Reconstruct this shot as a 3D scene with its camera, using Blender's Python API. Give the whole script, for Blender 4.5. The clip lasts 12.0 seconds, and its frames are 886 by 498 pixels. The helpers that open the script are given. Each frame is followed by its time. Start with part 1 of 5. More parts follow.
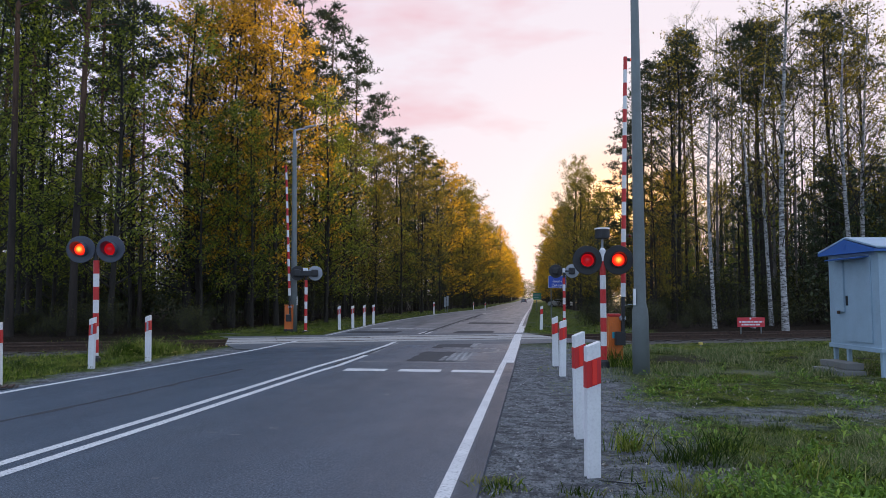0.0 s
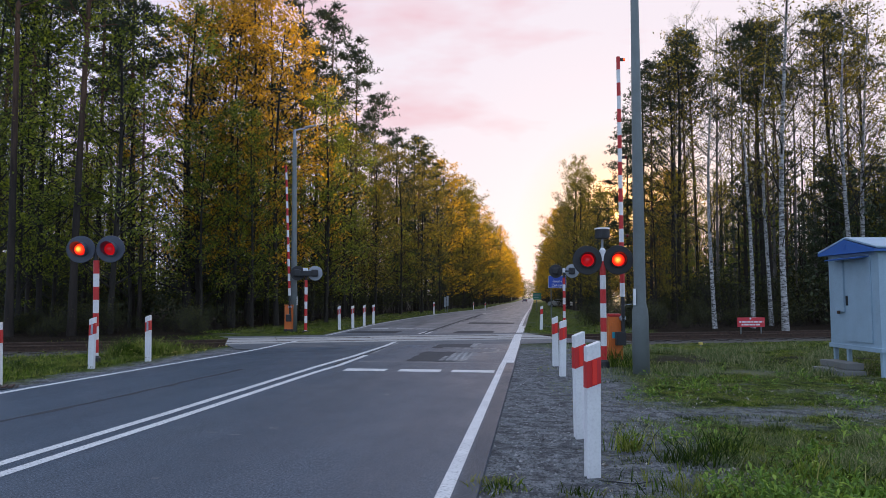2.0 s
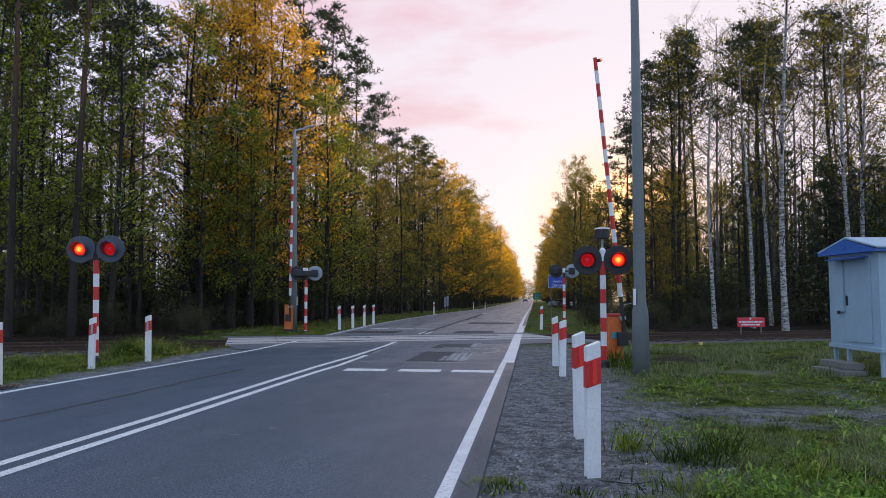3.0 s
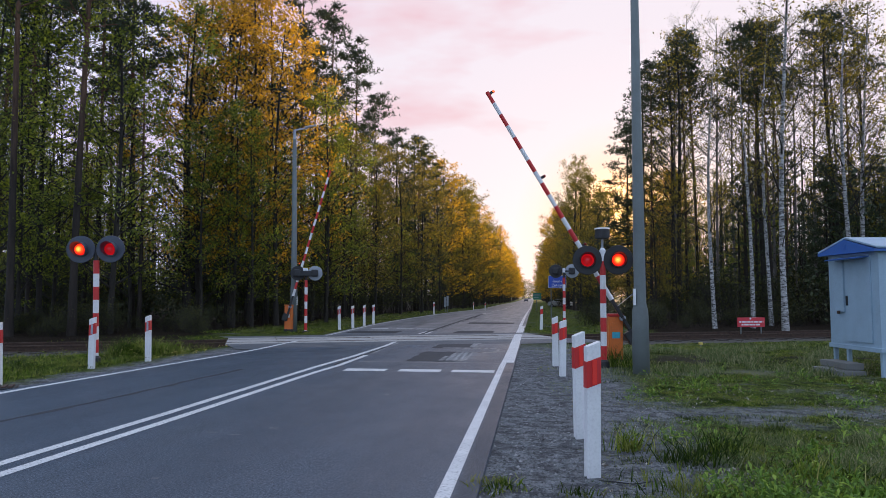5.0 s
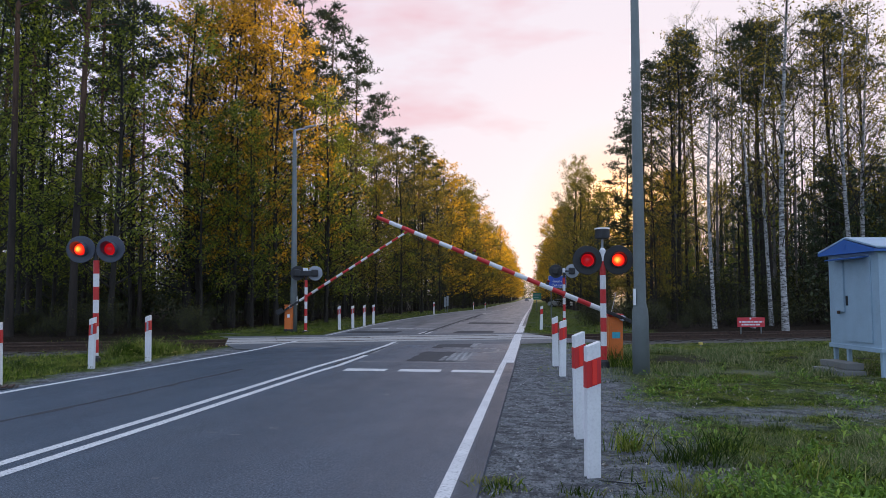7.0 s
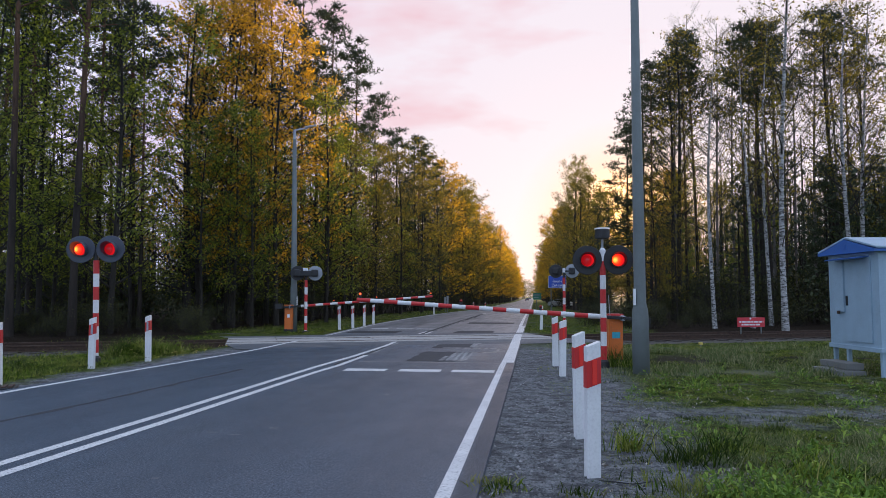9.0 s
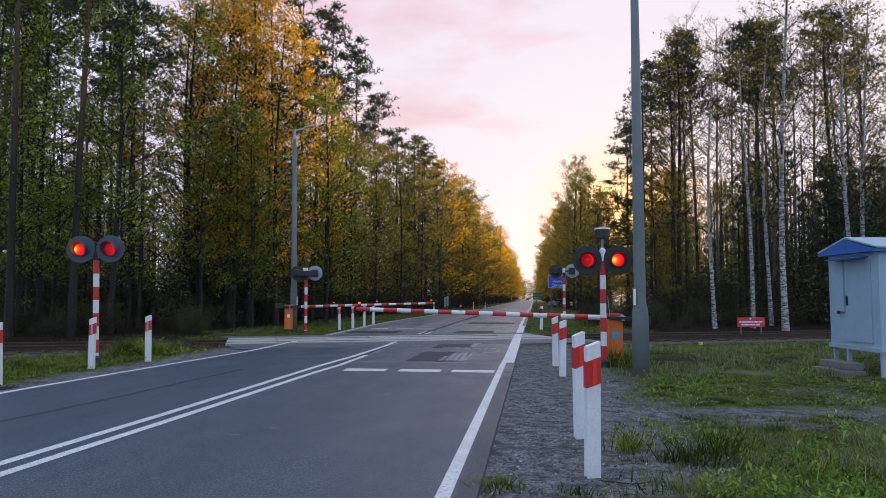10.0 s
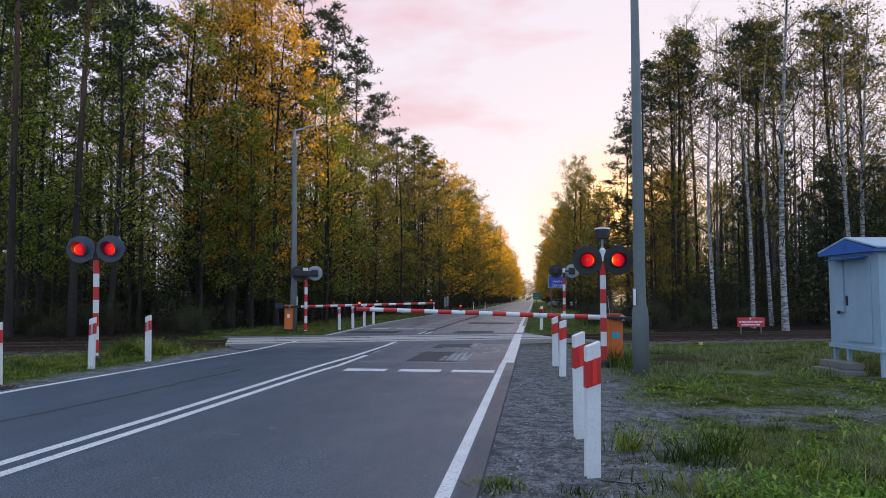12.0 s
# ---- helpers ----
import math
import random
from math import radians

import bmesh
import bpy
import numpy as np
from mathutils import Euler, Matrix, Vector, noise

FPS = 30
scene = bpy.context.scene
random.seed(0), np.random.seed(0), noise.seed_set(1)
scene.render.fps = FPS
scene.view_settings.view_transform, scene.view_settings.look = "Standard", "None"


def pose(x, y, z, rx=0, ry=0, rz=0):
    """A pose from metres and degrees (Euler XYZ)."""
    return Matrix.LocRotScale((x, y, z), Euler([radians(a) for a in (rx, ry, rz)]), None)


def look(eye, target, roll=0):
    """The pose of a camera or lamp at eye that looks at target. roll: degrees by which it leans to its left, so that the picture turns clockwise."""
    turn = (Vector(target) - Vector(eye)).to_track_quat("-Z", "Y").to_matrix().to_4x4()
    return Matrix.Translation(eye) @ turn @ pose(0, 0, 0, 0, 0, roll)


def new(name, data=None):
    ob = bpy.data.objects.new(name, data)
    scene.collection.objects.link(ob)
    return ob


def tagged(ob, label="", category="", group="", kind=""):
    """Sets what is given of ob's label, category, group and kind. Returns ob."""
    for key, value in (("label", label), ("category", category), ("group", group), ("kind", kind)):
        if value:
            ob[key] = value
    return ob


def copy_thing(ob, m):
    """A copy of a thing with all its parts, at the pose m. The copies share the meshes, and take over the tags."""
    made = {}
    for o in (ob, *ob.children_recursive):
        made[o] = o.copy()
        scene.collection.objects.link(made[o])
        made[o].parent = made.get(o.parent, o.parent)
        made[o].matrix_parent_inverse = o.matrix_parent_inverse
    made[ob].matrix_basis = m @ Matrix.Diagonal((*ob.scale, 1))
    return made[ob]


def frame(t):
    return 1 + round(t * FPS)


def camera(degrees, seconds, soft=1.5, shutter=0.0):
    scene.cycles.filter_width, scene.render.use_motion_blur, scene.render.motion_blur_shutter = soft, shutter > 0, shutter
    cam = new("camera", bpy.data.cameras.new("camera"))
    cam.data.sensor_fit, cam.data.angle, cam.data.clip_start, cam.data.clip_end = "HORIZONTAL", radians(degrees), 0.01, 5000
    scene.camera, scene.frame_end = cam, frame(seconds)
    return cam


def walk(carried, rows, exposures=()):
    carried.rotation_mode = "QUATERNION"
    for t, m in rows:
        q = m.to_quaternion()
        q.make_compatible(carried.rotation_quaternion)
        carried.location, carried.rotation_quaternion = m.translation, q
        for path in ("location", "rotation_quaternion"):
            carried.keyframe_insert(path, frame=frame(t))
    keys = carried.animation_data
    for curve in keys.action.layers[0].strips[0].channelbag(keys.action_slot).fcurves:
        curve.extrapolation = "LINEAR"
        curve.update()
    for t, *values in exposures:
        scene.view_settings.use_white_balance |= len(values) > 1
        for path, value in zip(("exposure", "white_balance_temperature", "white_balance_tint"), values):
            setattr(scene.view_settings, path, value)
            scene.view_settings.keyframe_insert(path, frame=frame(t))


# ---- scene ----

# camera: stands still on its tripod beside the road
cam = camera(64.2, 12.0, soft=0.85)
walk(cam, [(0, pose(0, 0, 1.4, 93.8, 0, 0)), (12, pose(0, 0, 1.4, 93.8, 0, 0))])

# ---- world, sun ----
SUN_AZ, SUN_EL = 14.5, 5.2
world = bpy.data.worlds.new("world")
scene.world = world
world.use_nodes = True
wt = world.node_tree
wt.nodes.clear()


def wnode(kind, **values):
    n = wt.nodes.new(kind)
    for k, v in values.items():
        n.inputs[k.replace("_", " ")].default_value = v
    return n


sky = wt.nodes.new("ShaderNodeTexSky")
sky.sky_type, sky.sun_disc = "NISHITA", False
sky.sun_elevation, sky.sun_rotation = radians(SUN_EL), radians(SUN_AZ)
sky.dust_density = 2.0
wcoord = wt.nodes.new("ShaderNodeTexCoord")
wmap = wt.nodes.new("ShaderNodeMapping")
wmap.inputs["Scale"].default_value = (2.2, 1.2, 7.0)
wt.links.new(wcoord.outputs["Generated"], wmap.inputs["Vector"])
wnoise = wnode("ShaderNodeTexNoise", Scale=1.6, Detail=4.0, Roughness=0.55)
wt.links.new(wmap.outputs[0], wnoise.inputs["Vector"])
wramp = wt.nodes.new("ShaderNodeValToRGB")
wramp.color_ramp.elements[0].position, wramp.color_ramp.elements[0].color = 0.50, (0.97, 0.885, 0.985, 1)
wramp.color_ramp.elements[1].position, wramp.color_ramp.elements[1].color = 0.68, (0.93, 0.66, 0.75, 1)
wsplit = wt.nodes.new("ShaderNodeSeparateXYZ")
wt.links.new(wcoord.outputs["Generated"], wsplit.inputs[0])
wbank = wt.nodes.new("ShaderNodeMapRange")
wbank.inputs["From Min"].default_value, wbank.inputs["From Max"].default_value = -0.05, 0.20
wbank.inputs["To Min"].default_value, wbank.inputs["To Max"].default_value = 0.04, -0.12
wt.links.new(wsplit.outputs[0], wbank.inputs["Value"])
wcloud = wt.nodes.new("ShaderNodeMath")
wt.links.new(wnoise.outputs["Fac"], wcloud.inputs[0])
wt.links.new(wbank.outputs[0], wcloud.inputs[1])
wt.links.new(wcloud.outputs[0], wramp.inputs[0])
wdot = wt.nodes.new("ShaderNodeVectorMath")
wdot.operation = "DOT_PRODUCT"
wdot.inputs[1].default_value = (math.sin(radians(SUN_AZ)), math.cos(radians(SUN_AZ)), 0.1)
wt.links.new(wcoord.outputs["Generated"], wdot.inputs[0])
wside = wt.nodes.new("ShaderNodeMapRange")
wside.inputs["From Min"].default_value, wside.inputs["From Max"].default_value = 0.35, 0.92
wt.links.new(wdot.outputs["Value"], wside.inputs["Value"])
wcool = wt.nodes.new("ShaderNodeMix")
wcool.data_type = "RGBA"
wcool.inputs["A"].default_value = (0.78, 0.98, 1.38, 1)
wt.links.new(wside.outputs[0], wcool.inputs["Factor"])
wt.links.new(wramp.outputs[0], wcool.inputs["B"])
wscale = wt.nodes.new("ShaderNodeVectorMath")
wscale.operation = "SCALE"
wscale.inputs["Scale"].default_value = 0.09
wt.links.new(sky.outputs[0], wscale.inputs[0])
wmix = wt.nodes.new("ShaderNodeMix")
wmix.data_type = "RGBA"
wmix.inputs["Factor"].default_value = 0.92
wt.links.new(wscale.outputs[0], wmix.inputs["A"])
wt.links.new(wcool.outputs["Result"], wmix.inputs["B"])
# warm glow of the low sun
wsun = wt.nodes.new("ShaderNodeVectorMath")
wsun.operation = "DOT_PRODUCT"
wsun.inputs[1].default_value = Vector((math.sin(radians(SUN_AZ)) * math.cos(radians(SUN_EL)), math.cos(radians(SUN_AZ)) * math.cos(radians(SUN_EL)), math.sin(radians(SUN_EL))))
wt.links.new(wcoord.outputs["Generated"], wsun.inputs[0])
whalo = wt.nodes.new("ShaderNodeValToRGB")
whalo.color_ramp.elements[0].position, whalo.color_ramp.elements[0].color = 0.990, (1.0, 1.0, 1.0, 1)
whalo.color_ramp.elements[1].position, whalo.color_ramp.elements[1].color = 0.9996, (3.2, 2.1, 0.85, 1)
halo_mid = whalo.color_ramp.elements.new(0.9975)
halo_mid.color = (1.12, 0.94, 0.68, 1)
wt.links.new(wsun.outputs["Value"], whalo.inputs[0])
wwarm = wt.nodes.new("ShaderNodeMix")
wwarm.data_type, wwarm.blend_type = "RGBA", "MULTIPLY"
wwarm.inputs["Factor"].default_value = 1.0
wt.links.new(wmix.outputs["Result"], wwarm.inputs["A"])
wt.links.new(whalo.outputs[0], wwarm.inputs["B"])
wback = wnode("ShaderNodeBackground", Strength=1.0)
wt.links.new(wwarm.outputs["Result"], wback.inputs["Color"])
wout = wt.nodes.new("ShaderNodeOutputWorld")
wt.links.new(wback.outputs[0], wout.inputs[0])

sun_data = bpy.data.lights.new("sun", "SUN")
sun_data.energy, sun_data.angle, sun_data.color = 5.0, radians(0.6), (1.0, 0.72, 0.40)
sun = new("sun", sun_data)
az, el = radians(SUN_AZ), radians(SUN_EL)
sun.matrix_world = look((60 * math.sin(az), 60 * math.cos(az), 30), (0, 0, 30 - 60 * math.tan(el)))

# ---- materials ----


class Mat:
    """A node material with a principled shader and short helpers."""

    def __init__(self, name, colour=(0.5, 0.5, 0.5), rough=0.7, metal=0.0):
        self.m = bpy.data.materials.new(name)
        self.m.use_nodes = True
        self.t = self.m.node_tree
        self.b = self.t.nodes["Principled BSDF"]
        self.b.inputs["Base Color"].default_value = (*colour, 1)
        self.b.inputs["Roughness"].default_value = rough
        self.b.inputs["Metallic"].default_value = metal
        self.c = self.t.nodes.new("ShaderNodeTexCoord")

    def link(self, a, b):
        self.t.links.new(a, b)

    def noise(self, scale, detail=4.0, rough=0.6, vec=None):
        n = self.t.nodes.new("ShaderNodeTexNoise")
        n.inputs["Scale"].default_value, n.inputs["Detail"].default_value, n.inputs["Roughness"].default_value = scale, detail, rough
        self.link(vec or self.c.outputs["Object"], n.inputs["Vector"])
        return n.outputs["Fac"]

    def stretch(self, x, y, z):
        n = self.t.nodes.new("ShaderNodeMapping")
        n.inputs["Scale"].default_value = (x, y, z)
        self.link(self.c.outputs["Object"], n.inputs["Vector"])
        return n.outputs[0]

    def ramp(self, fac, *stops):
        n = self.t.nodes.new("ShaderNodeValToRGB")
        e = n.color_ramp.elements
        while len(e) < len(stops):
            e.new(0.5)
        for el_, (p, c) in zip(e, stops):
            el_.position, el_.color = p, (*c, 1) if len(c) == 3 else c
        self.link(fac, n.inputs[0])
        return n.outputs[0]

    def mix(self, fac, a, b, blend="MIX"):
        n = self.t.nodes.new("ShaderNodeMix")
        n.data_type, n.blend_type = "RGBA", blend
        for key, v in (("Factor", fac), ("A", a), ("B", b)):
            if isinstance(v, (int, float)):
                n.inputs[key].default_value = v
            elif isinstance(v, tuple):
                n.inputs[key].default_value = (*v, 1)
            else:
                self.link(v, n.inputs[key])
        return n.outputs["Result"]

    def math(self, op, a, b=0.0, c=0.0):
        n = self.t.nodes.new("ShaderNodeMath")
        n.operation = op
        for i, v in enumerate((a, b, c)):
            if isinstance(v, (int, float)):
                n.inputs[i].default_value = v
            else:
                self.link(v, n.inputs[i])
        return n.outputs[0]

    def axis(self, i):
        n = self.t.nodes.new("ShaderNodeSeparateXYZ")
        self.link(self.c.outputs["Object"], n.inputs[0])
        return n.outputs[i]

    def random(self):
        return self.t.nodes.new("ShaderNodeObjectInfo").outputs["Random"]

    def island(self):
        return self.t.nodes.new("ShaderNodeNewGeometry").outputs["Random Per Island"]

    def colour(self, out):
        self.link(out, self.b.inputs["Base Color"])
        return self

    def rough(self, out):
        self.link(out, self.b.inputs["Roughness"])
        return self

    def bump(self, fac, strength=0.3, distance=0.02):
        n = self.t.nodes.new("ShaderNodeBump")
        n.inputs["Strength"].default_value, n.inputs["Distance"].default_value = strength, distance
        self.link(fac, n.inputs["Height"])
        self.link(n.outputs[0], self.b.inputs["Normal"])
        return self

    def translucent(self, colour_out, share=0.45):
        tr = self.t.nodes.new("ShaderNodeBsdfTranslucent")
        self.link(colour_out, tr.inputs["Color"])
        mx = self.t.nodes.new("ShaderNodeMixShader")
        mx.inputs[0].default_value = share
        self.link(self.b.outputs[0], mx.inputs[1])
        self.link(tr.outputs[0], mx.inputs[2])
        self.link(mx.outputs[0], self.t.nodes["Material Output"].inputs["Surface"])
        return self


def painted(name, colour, rough=0.5, dirt=0.35, metal=0.0):
    """Weathered paint: large stains, fine grain."""
    m = Mat(name, colour, rough, metal)
    dark = tuple(c * 0.55 for c in colour)
    stain = m.ramp(m.noise(3.0, 6.0, 0.65), (0.35, (0, 0, 0)), (0.75, (dirt, dirt, dirt)))
    c1 = m.mix(stain, colour, dark)
    c2 = m.mix(m.ramp(m.noise(45.0, 3.0), (0.45, (0, 0, 0)), (0.7, (dirt * 0.5,) * 3)), c1, (0.10, 0.09, 0.08))
    m.colour(c2).bump(m.noise(60.0, 3.0), 0.08, 0.004)
    return m.m


def leaf(name, low, mid, high, share=0.5, through_=1.4):
    m = Mat(name, mid, 0.55)
    c = m.ramp(m.island(), (0.0, low), (0.5, mid), (1.0, high))
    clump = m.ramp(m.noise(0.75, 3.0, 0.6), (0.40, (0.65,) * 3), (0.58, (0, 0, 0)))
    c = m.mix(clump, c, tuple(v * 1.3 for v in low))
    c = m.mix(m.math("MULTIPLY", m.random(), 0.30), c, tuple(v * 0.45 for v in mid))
    m.colour(c).translucent(m.mix(1.0, c, (through_, through_ * 0.95, through_ * 0.65), "MULTIPLY"), share)
    return m.m


def bark(name, low, high, scale=6.0):
    m = Mat(name, low, 0.9)
    v = m.stretch(1, 1, 0.18)
    f = m.noise(scale, 6.0, 0.7, v)
    m.colour(m.ramp(f, (0.3, low), (0.7, high))).bump(f, 0.6, 0.03)
    return m.m


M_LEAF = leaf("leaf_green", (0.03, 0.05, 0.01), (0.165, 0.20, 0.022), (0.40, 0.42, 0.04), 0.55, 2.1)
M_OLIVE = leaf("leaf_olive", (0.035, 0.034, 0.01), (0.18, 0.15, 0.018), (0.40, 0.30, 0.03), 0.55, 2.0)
# bush leaves: forest shade put into a darker leaf colour
M_UNDER_SHADE = leaf("leaf_undergrowth_shade", (0.015, 0.02, 0.006), (0.055, 0.06, 0.012), (0.13, 0.125, 0.022), 0.4, 1.2)
# gold of young leaves, with low sunlight also put into the colour
M_GOLD_SUN = leaf("leaf_gold_sun", (0.12, 0.075, 0.010), (0.46, 0.265, 0.015), (0.78, 0.46, 0.02), 0.58, 2.5)
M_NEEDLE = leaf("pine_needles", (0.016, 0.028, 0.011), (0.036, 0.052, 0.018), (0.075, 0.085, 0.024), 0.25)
M_BARK = bark("bark_brown", (0.010, 0.008, 0.006), (0.034, 0.026, 0.019))
M_TWIG = bark("bark_pale_grey", (0.07, 0.06, 0.055), (0.20, 0.18, 0.165))
m = Mat("bark_pine", (0.05, 0.03, 0.02), 0.9)
pf = m.noise(6.0, 6.0, 0.7, m.stretch(1, 1, 0.18))
low_bark = m.ramp(pf, (0.3, (0.010, 0.007, 0.005)), (0.7, (0.036, 0.025, 0.018)))
high_bark = m.ramp(pf, (0.3, (0.06, 0.03, 0.018)), (0.7, (0.20, 0.10, 0.055)))
m.colour(m.mix(m.ramp(m.math("DIVIDE", m.axis(2), 20.0), (0.25, (0, 0, 0)), (0.6, (1, 1, 1))), low_bark, high_bark)).bump(pf, 0.6, 0.03)
M_PINEBARK = m.m
m = Mat("bark_birch", (0.6, 0.6, 0.58), 0.75)
bf = m.noise(5.0, 6.0, 0.75, m.stretch(1.0, 1.0, 3.2))
m.colour(m.ramp(bf, (0.43, (0.03, 0.028, 0.025)), (0.50, (0.28, 0.27, 0.26)), (0.7, (0.56, 0.55, 0.54)))).bump(bf, 0.3, 0.01)
M_BIRCH = m.m

# asphalt: aggregate grain, wheel tracks along the lanes, cracks and pale wear
m = Mat("asphalt", (0.08, 0.08, 0.085), 0.75)
grain = m.noise(55.0, 5.0, 0.85)
wear = m.noise(0.8, 6.0, 0.65, m.stretch(1.3, 0.6, 1))
base = m.ramp(grain, (0.40, (0.008, 0.009, 0.012)), (0.5, (0.052, 0.057, 0.070)), (0.60, (0.20, 0.21, 0.23)))
base = m.mix(m.ramp(wear, (0.35, (0, 0, 0)), (0.7, (0.4, 0.4, 0.4))), base, (0.085, 0.09, 0.104))
track_f = m.ramp(m.noise(0.8, 4.0, 0.6, m.stretch(1.1, 0.04, 1)), (0.40, (0, 0, 0)), (0.62, (0.4,) * 3))
base = m.mix(track_f, base, (0.052, 0.054, 0.062))
lane = m.ramp(m.math("DIVIDE", m.math("ADD", m.math("ADD", m.axis(0), m.math("MULTIPLY", wear, 0.5)), 8.0), 8.0), (0.50, (0.92, 1.15, 1.32)), (0.58, (1.10, 1.28, 1.40)), (0.75, (1.18, 1.34, 1.45)))
base = m.mix(1.0, base, lane, "MULTIPLY")
base = m.mix(m.ramp(m.noise(24.0, 5.0, 0.85), (0.56, (0, 0, 0)), (0.68, (0.5,) * 3)), base, (0.17, 0.175, 0.19))
base = m.mix(m.ramp(m.noise(30.0, 5.0, 0.8, m.stretch(1, 0.5, 1)), (0.34, (0.6,) * 3), (0.44, (0, 0, 0))), base, (0.02, 0.021, 0.026))
crumble = m.math("ADD", m.axis(0), m.math("MULTIPLY", m.noise(5.0, 5.0, 0.7), 0.12))
base = m.mix(m.ramp(m.math("ADD", crumble, 1.0), (0.47, (0, 0, 0)), (0.51, (0.5,) * 3)), base, (0.03, 0.038, 0.05))
# beyond the rails the sky's grazing sheen is put into a paler base colour
far_sheen = m.ramp(m.math("DIVIDE", m.axis(1), 100.0), (0.235, (0, 0, 0)), (0.30, (0.6,) * 3), (0.9, (0.8,) * 3))
base = m.mix(far_sheen, base, m.ramp(m.noise(1.2, 5.0, 0.7, m.stretch(1.4, 0.10, 1)), (0.38, (0.12, 0.12, 0.125)), (0.6, (0.27, 0.26, 0.262))))
specks = m.ramp(m.noise(3.2, 6.0, 0.8), (0.66, (0, 0, 0)), (0.74, (0.5,) * 3))
m.b.inputs["Specular IOR Level"].default_value = 0.10
m.colour(m.mix(specks, base, (0.21, 0.21, 0.215)))
m.rough(m.ramp(wear, (0.3, (0.52,) * 3), (0.7, (0.36,) * 3))).bump(grain, 0.4, 0.008)
M_ASPHALT = m.m
m = Mat("asphalt_ramp", (0.08, 0.09, 0.1), 0.6)
g1 = m.noise(40.0, 5.0, 0.8)
m.b.inputs["Specular IOR Level"].default_value = 0.10
m.colour(m.mix(m.ramp(m.noise(1.2, 5.0, 0.65), (0.4, (0, 0, 0)), (0.65, (0.6,) * 3)), m.ramp(g1, (0.35, (0.03, 0.034, 0.04)), (0.65, (0.15, 0.165, 0.185))), (0.15, 0.155, 0.165))).bump(g1, 0.4, 0.008)
M_RAMP = m.m
m = Mat("asphalt_patch", (0.05, 0.05, 0.055), 0.7)
g2 = m.noise(120.0, 3.0, 0.7)
m.colour(m.ramp(g2, (0.3, (0.03, 0.032, 0.036)), (0.7, (0.075, 0.08, 0.09)))).bump(g2, 0.3, 0.005)
m.b.inputs["Specular IOR Level"].default_value = 0.10
M_PATCH = m.m
m = Mat("asphalt_worn", (0.2, 0.2, 0.2), 0.75)
m.b.inputs["Specular IOR Level"].default_value = 0.2
g3 = m.noise(6.0, 4.0, 0.6, m.stretch(2.5, 0.12, 1))
m.colour(m.ramp(g3, (0.34, (0.10, 0.104, 0.112)), (0.64, (0.32, 0.32, 0.322)))).bump(g3, 0.3, 0.005)
M_WORN = m.m
# road paint, worn through to the asphalt in specks
m = Mat("road_paint", (0.62, 0.62, 0.62), 0.6)
g4 = m.noise(38.0, 5.0, 0.7)
g5 = m.noise(2.0, 4.0, 0.6)
m.colour(m.mix(m.ramp(g5, (0.4, (0, 0, 0)), (0.75, (0.5,) * 3)), m.ramp(g4, (0.34, (0.16, 0.16, 0.17)), (0.46, (0.60, 0.60, 0.60)), (0.7, (0.72, 0.71, 0.70))), (0.36, 0.36, 0.37)))
m.bump(g4, 0.2, 0.004)
M_LINE = m.m
m = Mat("concrete_panel", (0.4, 0.39, 0.37), 0.8)
g6 = m.noise(9.0, 6.0, 0.7)
m.colour(m.mix(m.math("MULTIPLY", m.random(), 0.3), m.ramp(g6, (0.3, (0.22, 0.213, 0.206)), (0.65, (0.46, 0.44, 0.42))), (0.2, 0.19, 0.18))).bump(g6, 0.4, 0.01)
M_CONCRETE = m.m
m = Mat("rail_rust", (0.12, 0.06, 0.035), 0.75, 0.3)
g7 = m.noise(14.0, 5.0, 0.7)
m.colour(m.ramp(g7, (0.3, (0.03, 0.019, 0.014)), (0.7, (0.10, 0.058, 0.038)))).bump(g7, 0.3, 0.004)
M_RUST = m.m
M_SLAB = painted("old_concrete", (0.17, 0.17, 0.16), 0.9, 0.5)
M_STEEL = painted("rail_head_steel", (0.62, 0.58, 0.55), 0.4, 0.2, 0.3)
m = Mat("ballast", (0.2, 0.18, 0.16), 0.95)
m.colour(m.ramp(m.island(), (0, (0.03, 0.025, 0.02)), (1, (0.12, 0.10, 0.085))))
M_BALLAST = m.m
M_SLEEPER = painted("sleeper_wood", (0.06, 0.05, 0.043), 0.9)

# ground: grass thatch, bare sandy verge along the asphalt, leaf litter under the trees
m = Mat("ground_cover", (0.1, 0.1, 0.06), 0.95)
fine = m.noise(38.0, 6.0, 0.75)
mid_ = m.noise(1.3, 5.0, 0.65)
big = m.noise(0.28, 4.0, 0.6)
tuffet = m.noise(5.5, 5.0, 0.7)
grass = m.ramp(fine, (0.36, (0.010, 0.015, 0.004)), (0.5, (0.055, 0.082, 0.010)), (0.64, (0.19, 0.21, 0.035)))
grass = m.mix(m.ramp(tuffet, (0.42, (0.9,) * 3), (0.53, (0, 0, 0))), grass, (0.012, 0.016, 0.006))
grass = m.mix(m.ramp(m.noise(12.0, 4.0, 0.7), (0.53, (0, 0, 0)), (0.64, (0.7,) * 3)), grass, (0.10, 0.14, 0.03))
grass = m.mix(m.ramp(m.noise(1.1, 5.0, 0.7), (0.54, (0, 0, 0)), (0.66, (0.6,) * 3)), grass, (0.14, 0.128, 0.055))
tiny = m.noise(120.0, 4.0, 0.8)
soil = m.ramp(m.math("ADD", m.math("MULTIPLY", fine, 0.45), m.math("MULTIPLY", tiny, 0.55)), (0.36, (0.04, 0.041, 0.044)), (0.5, (0.175, 0.182, 0.192)), (0.66, (0.44, 0.445, 0.455)))
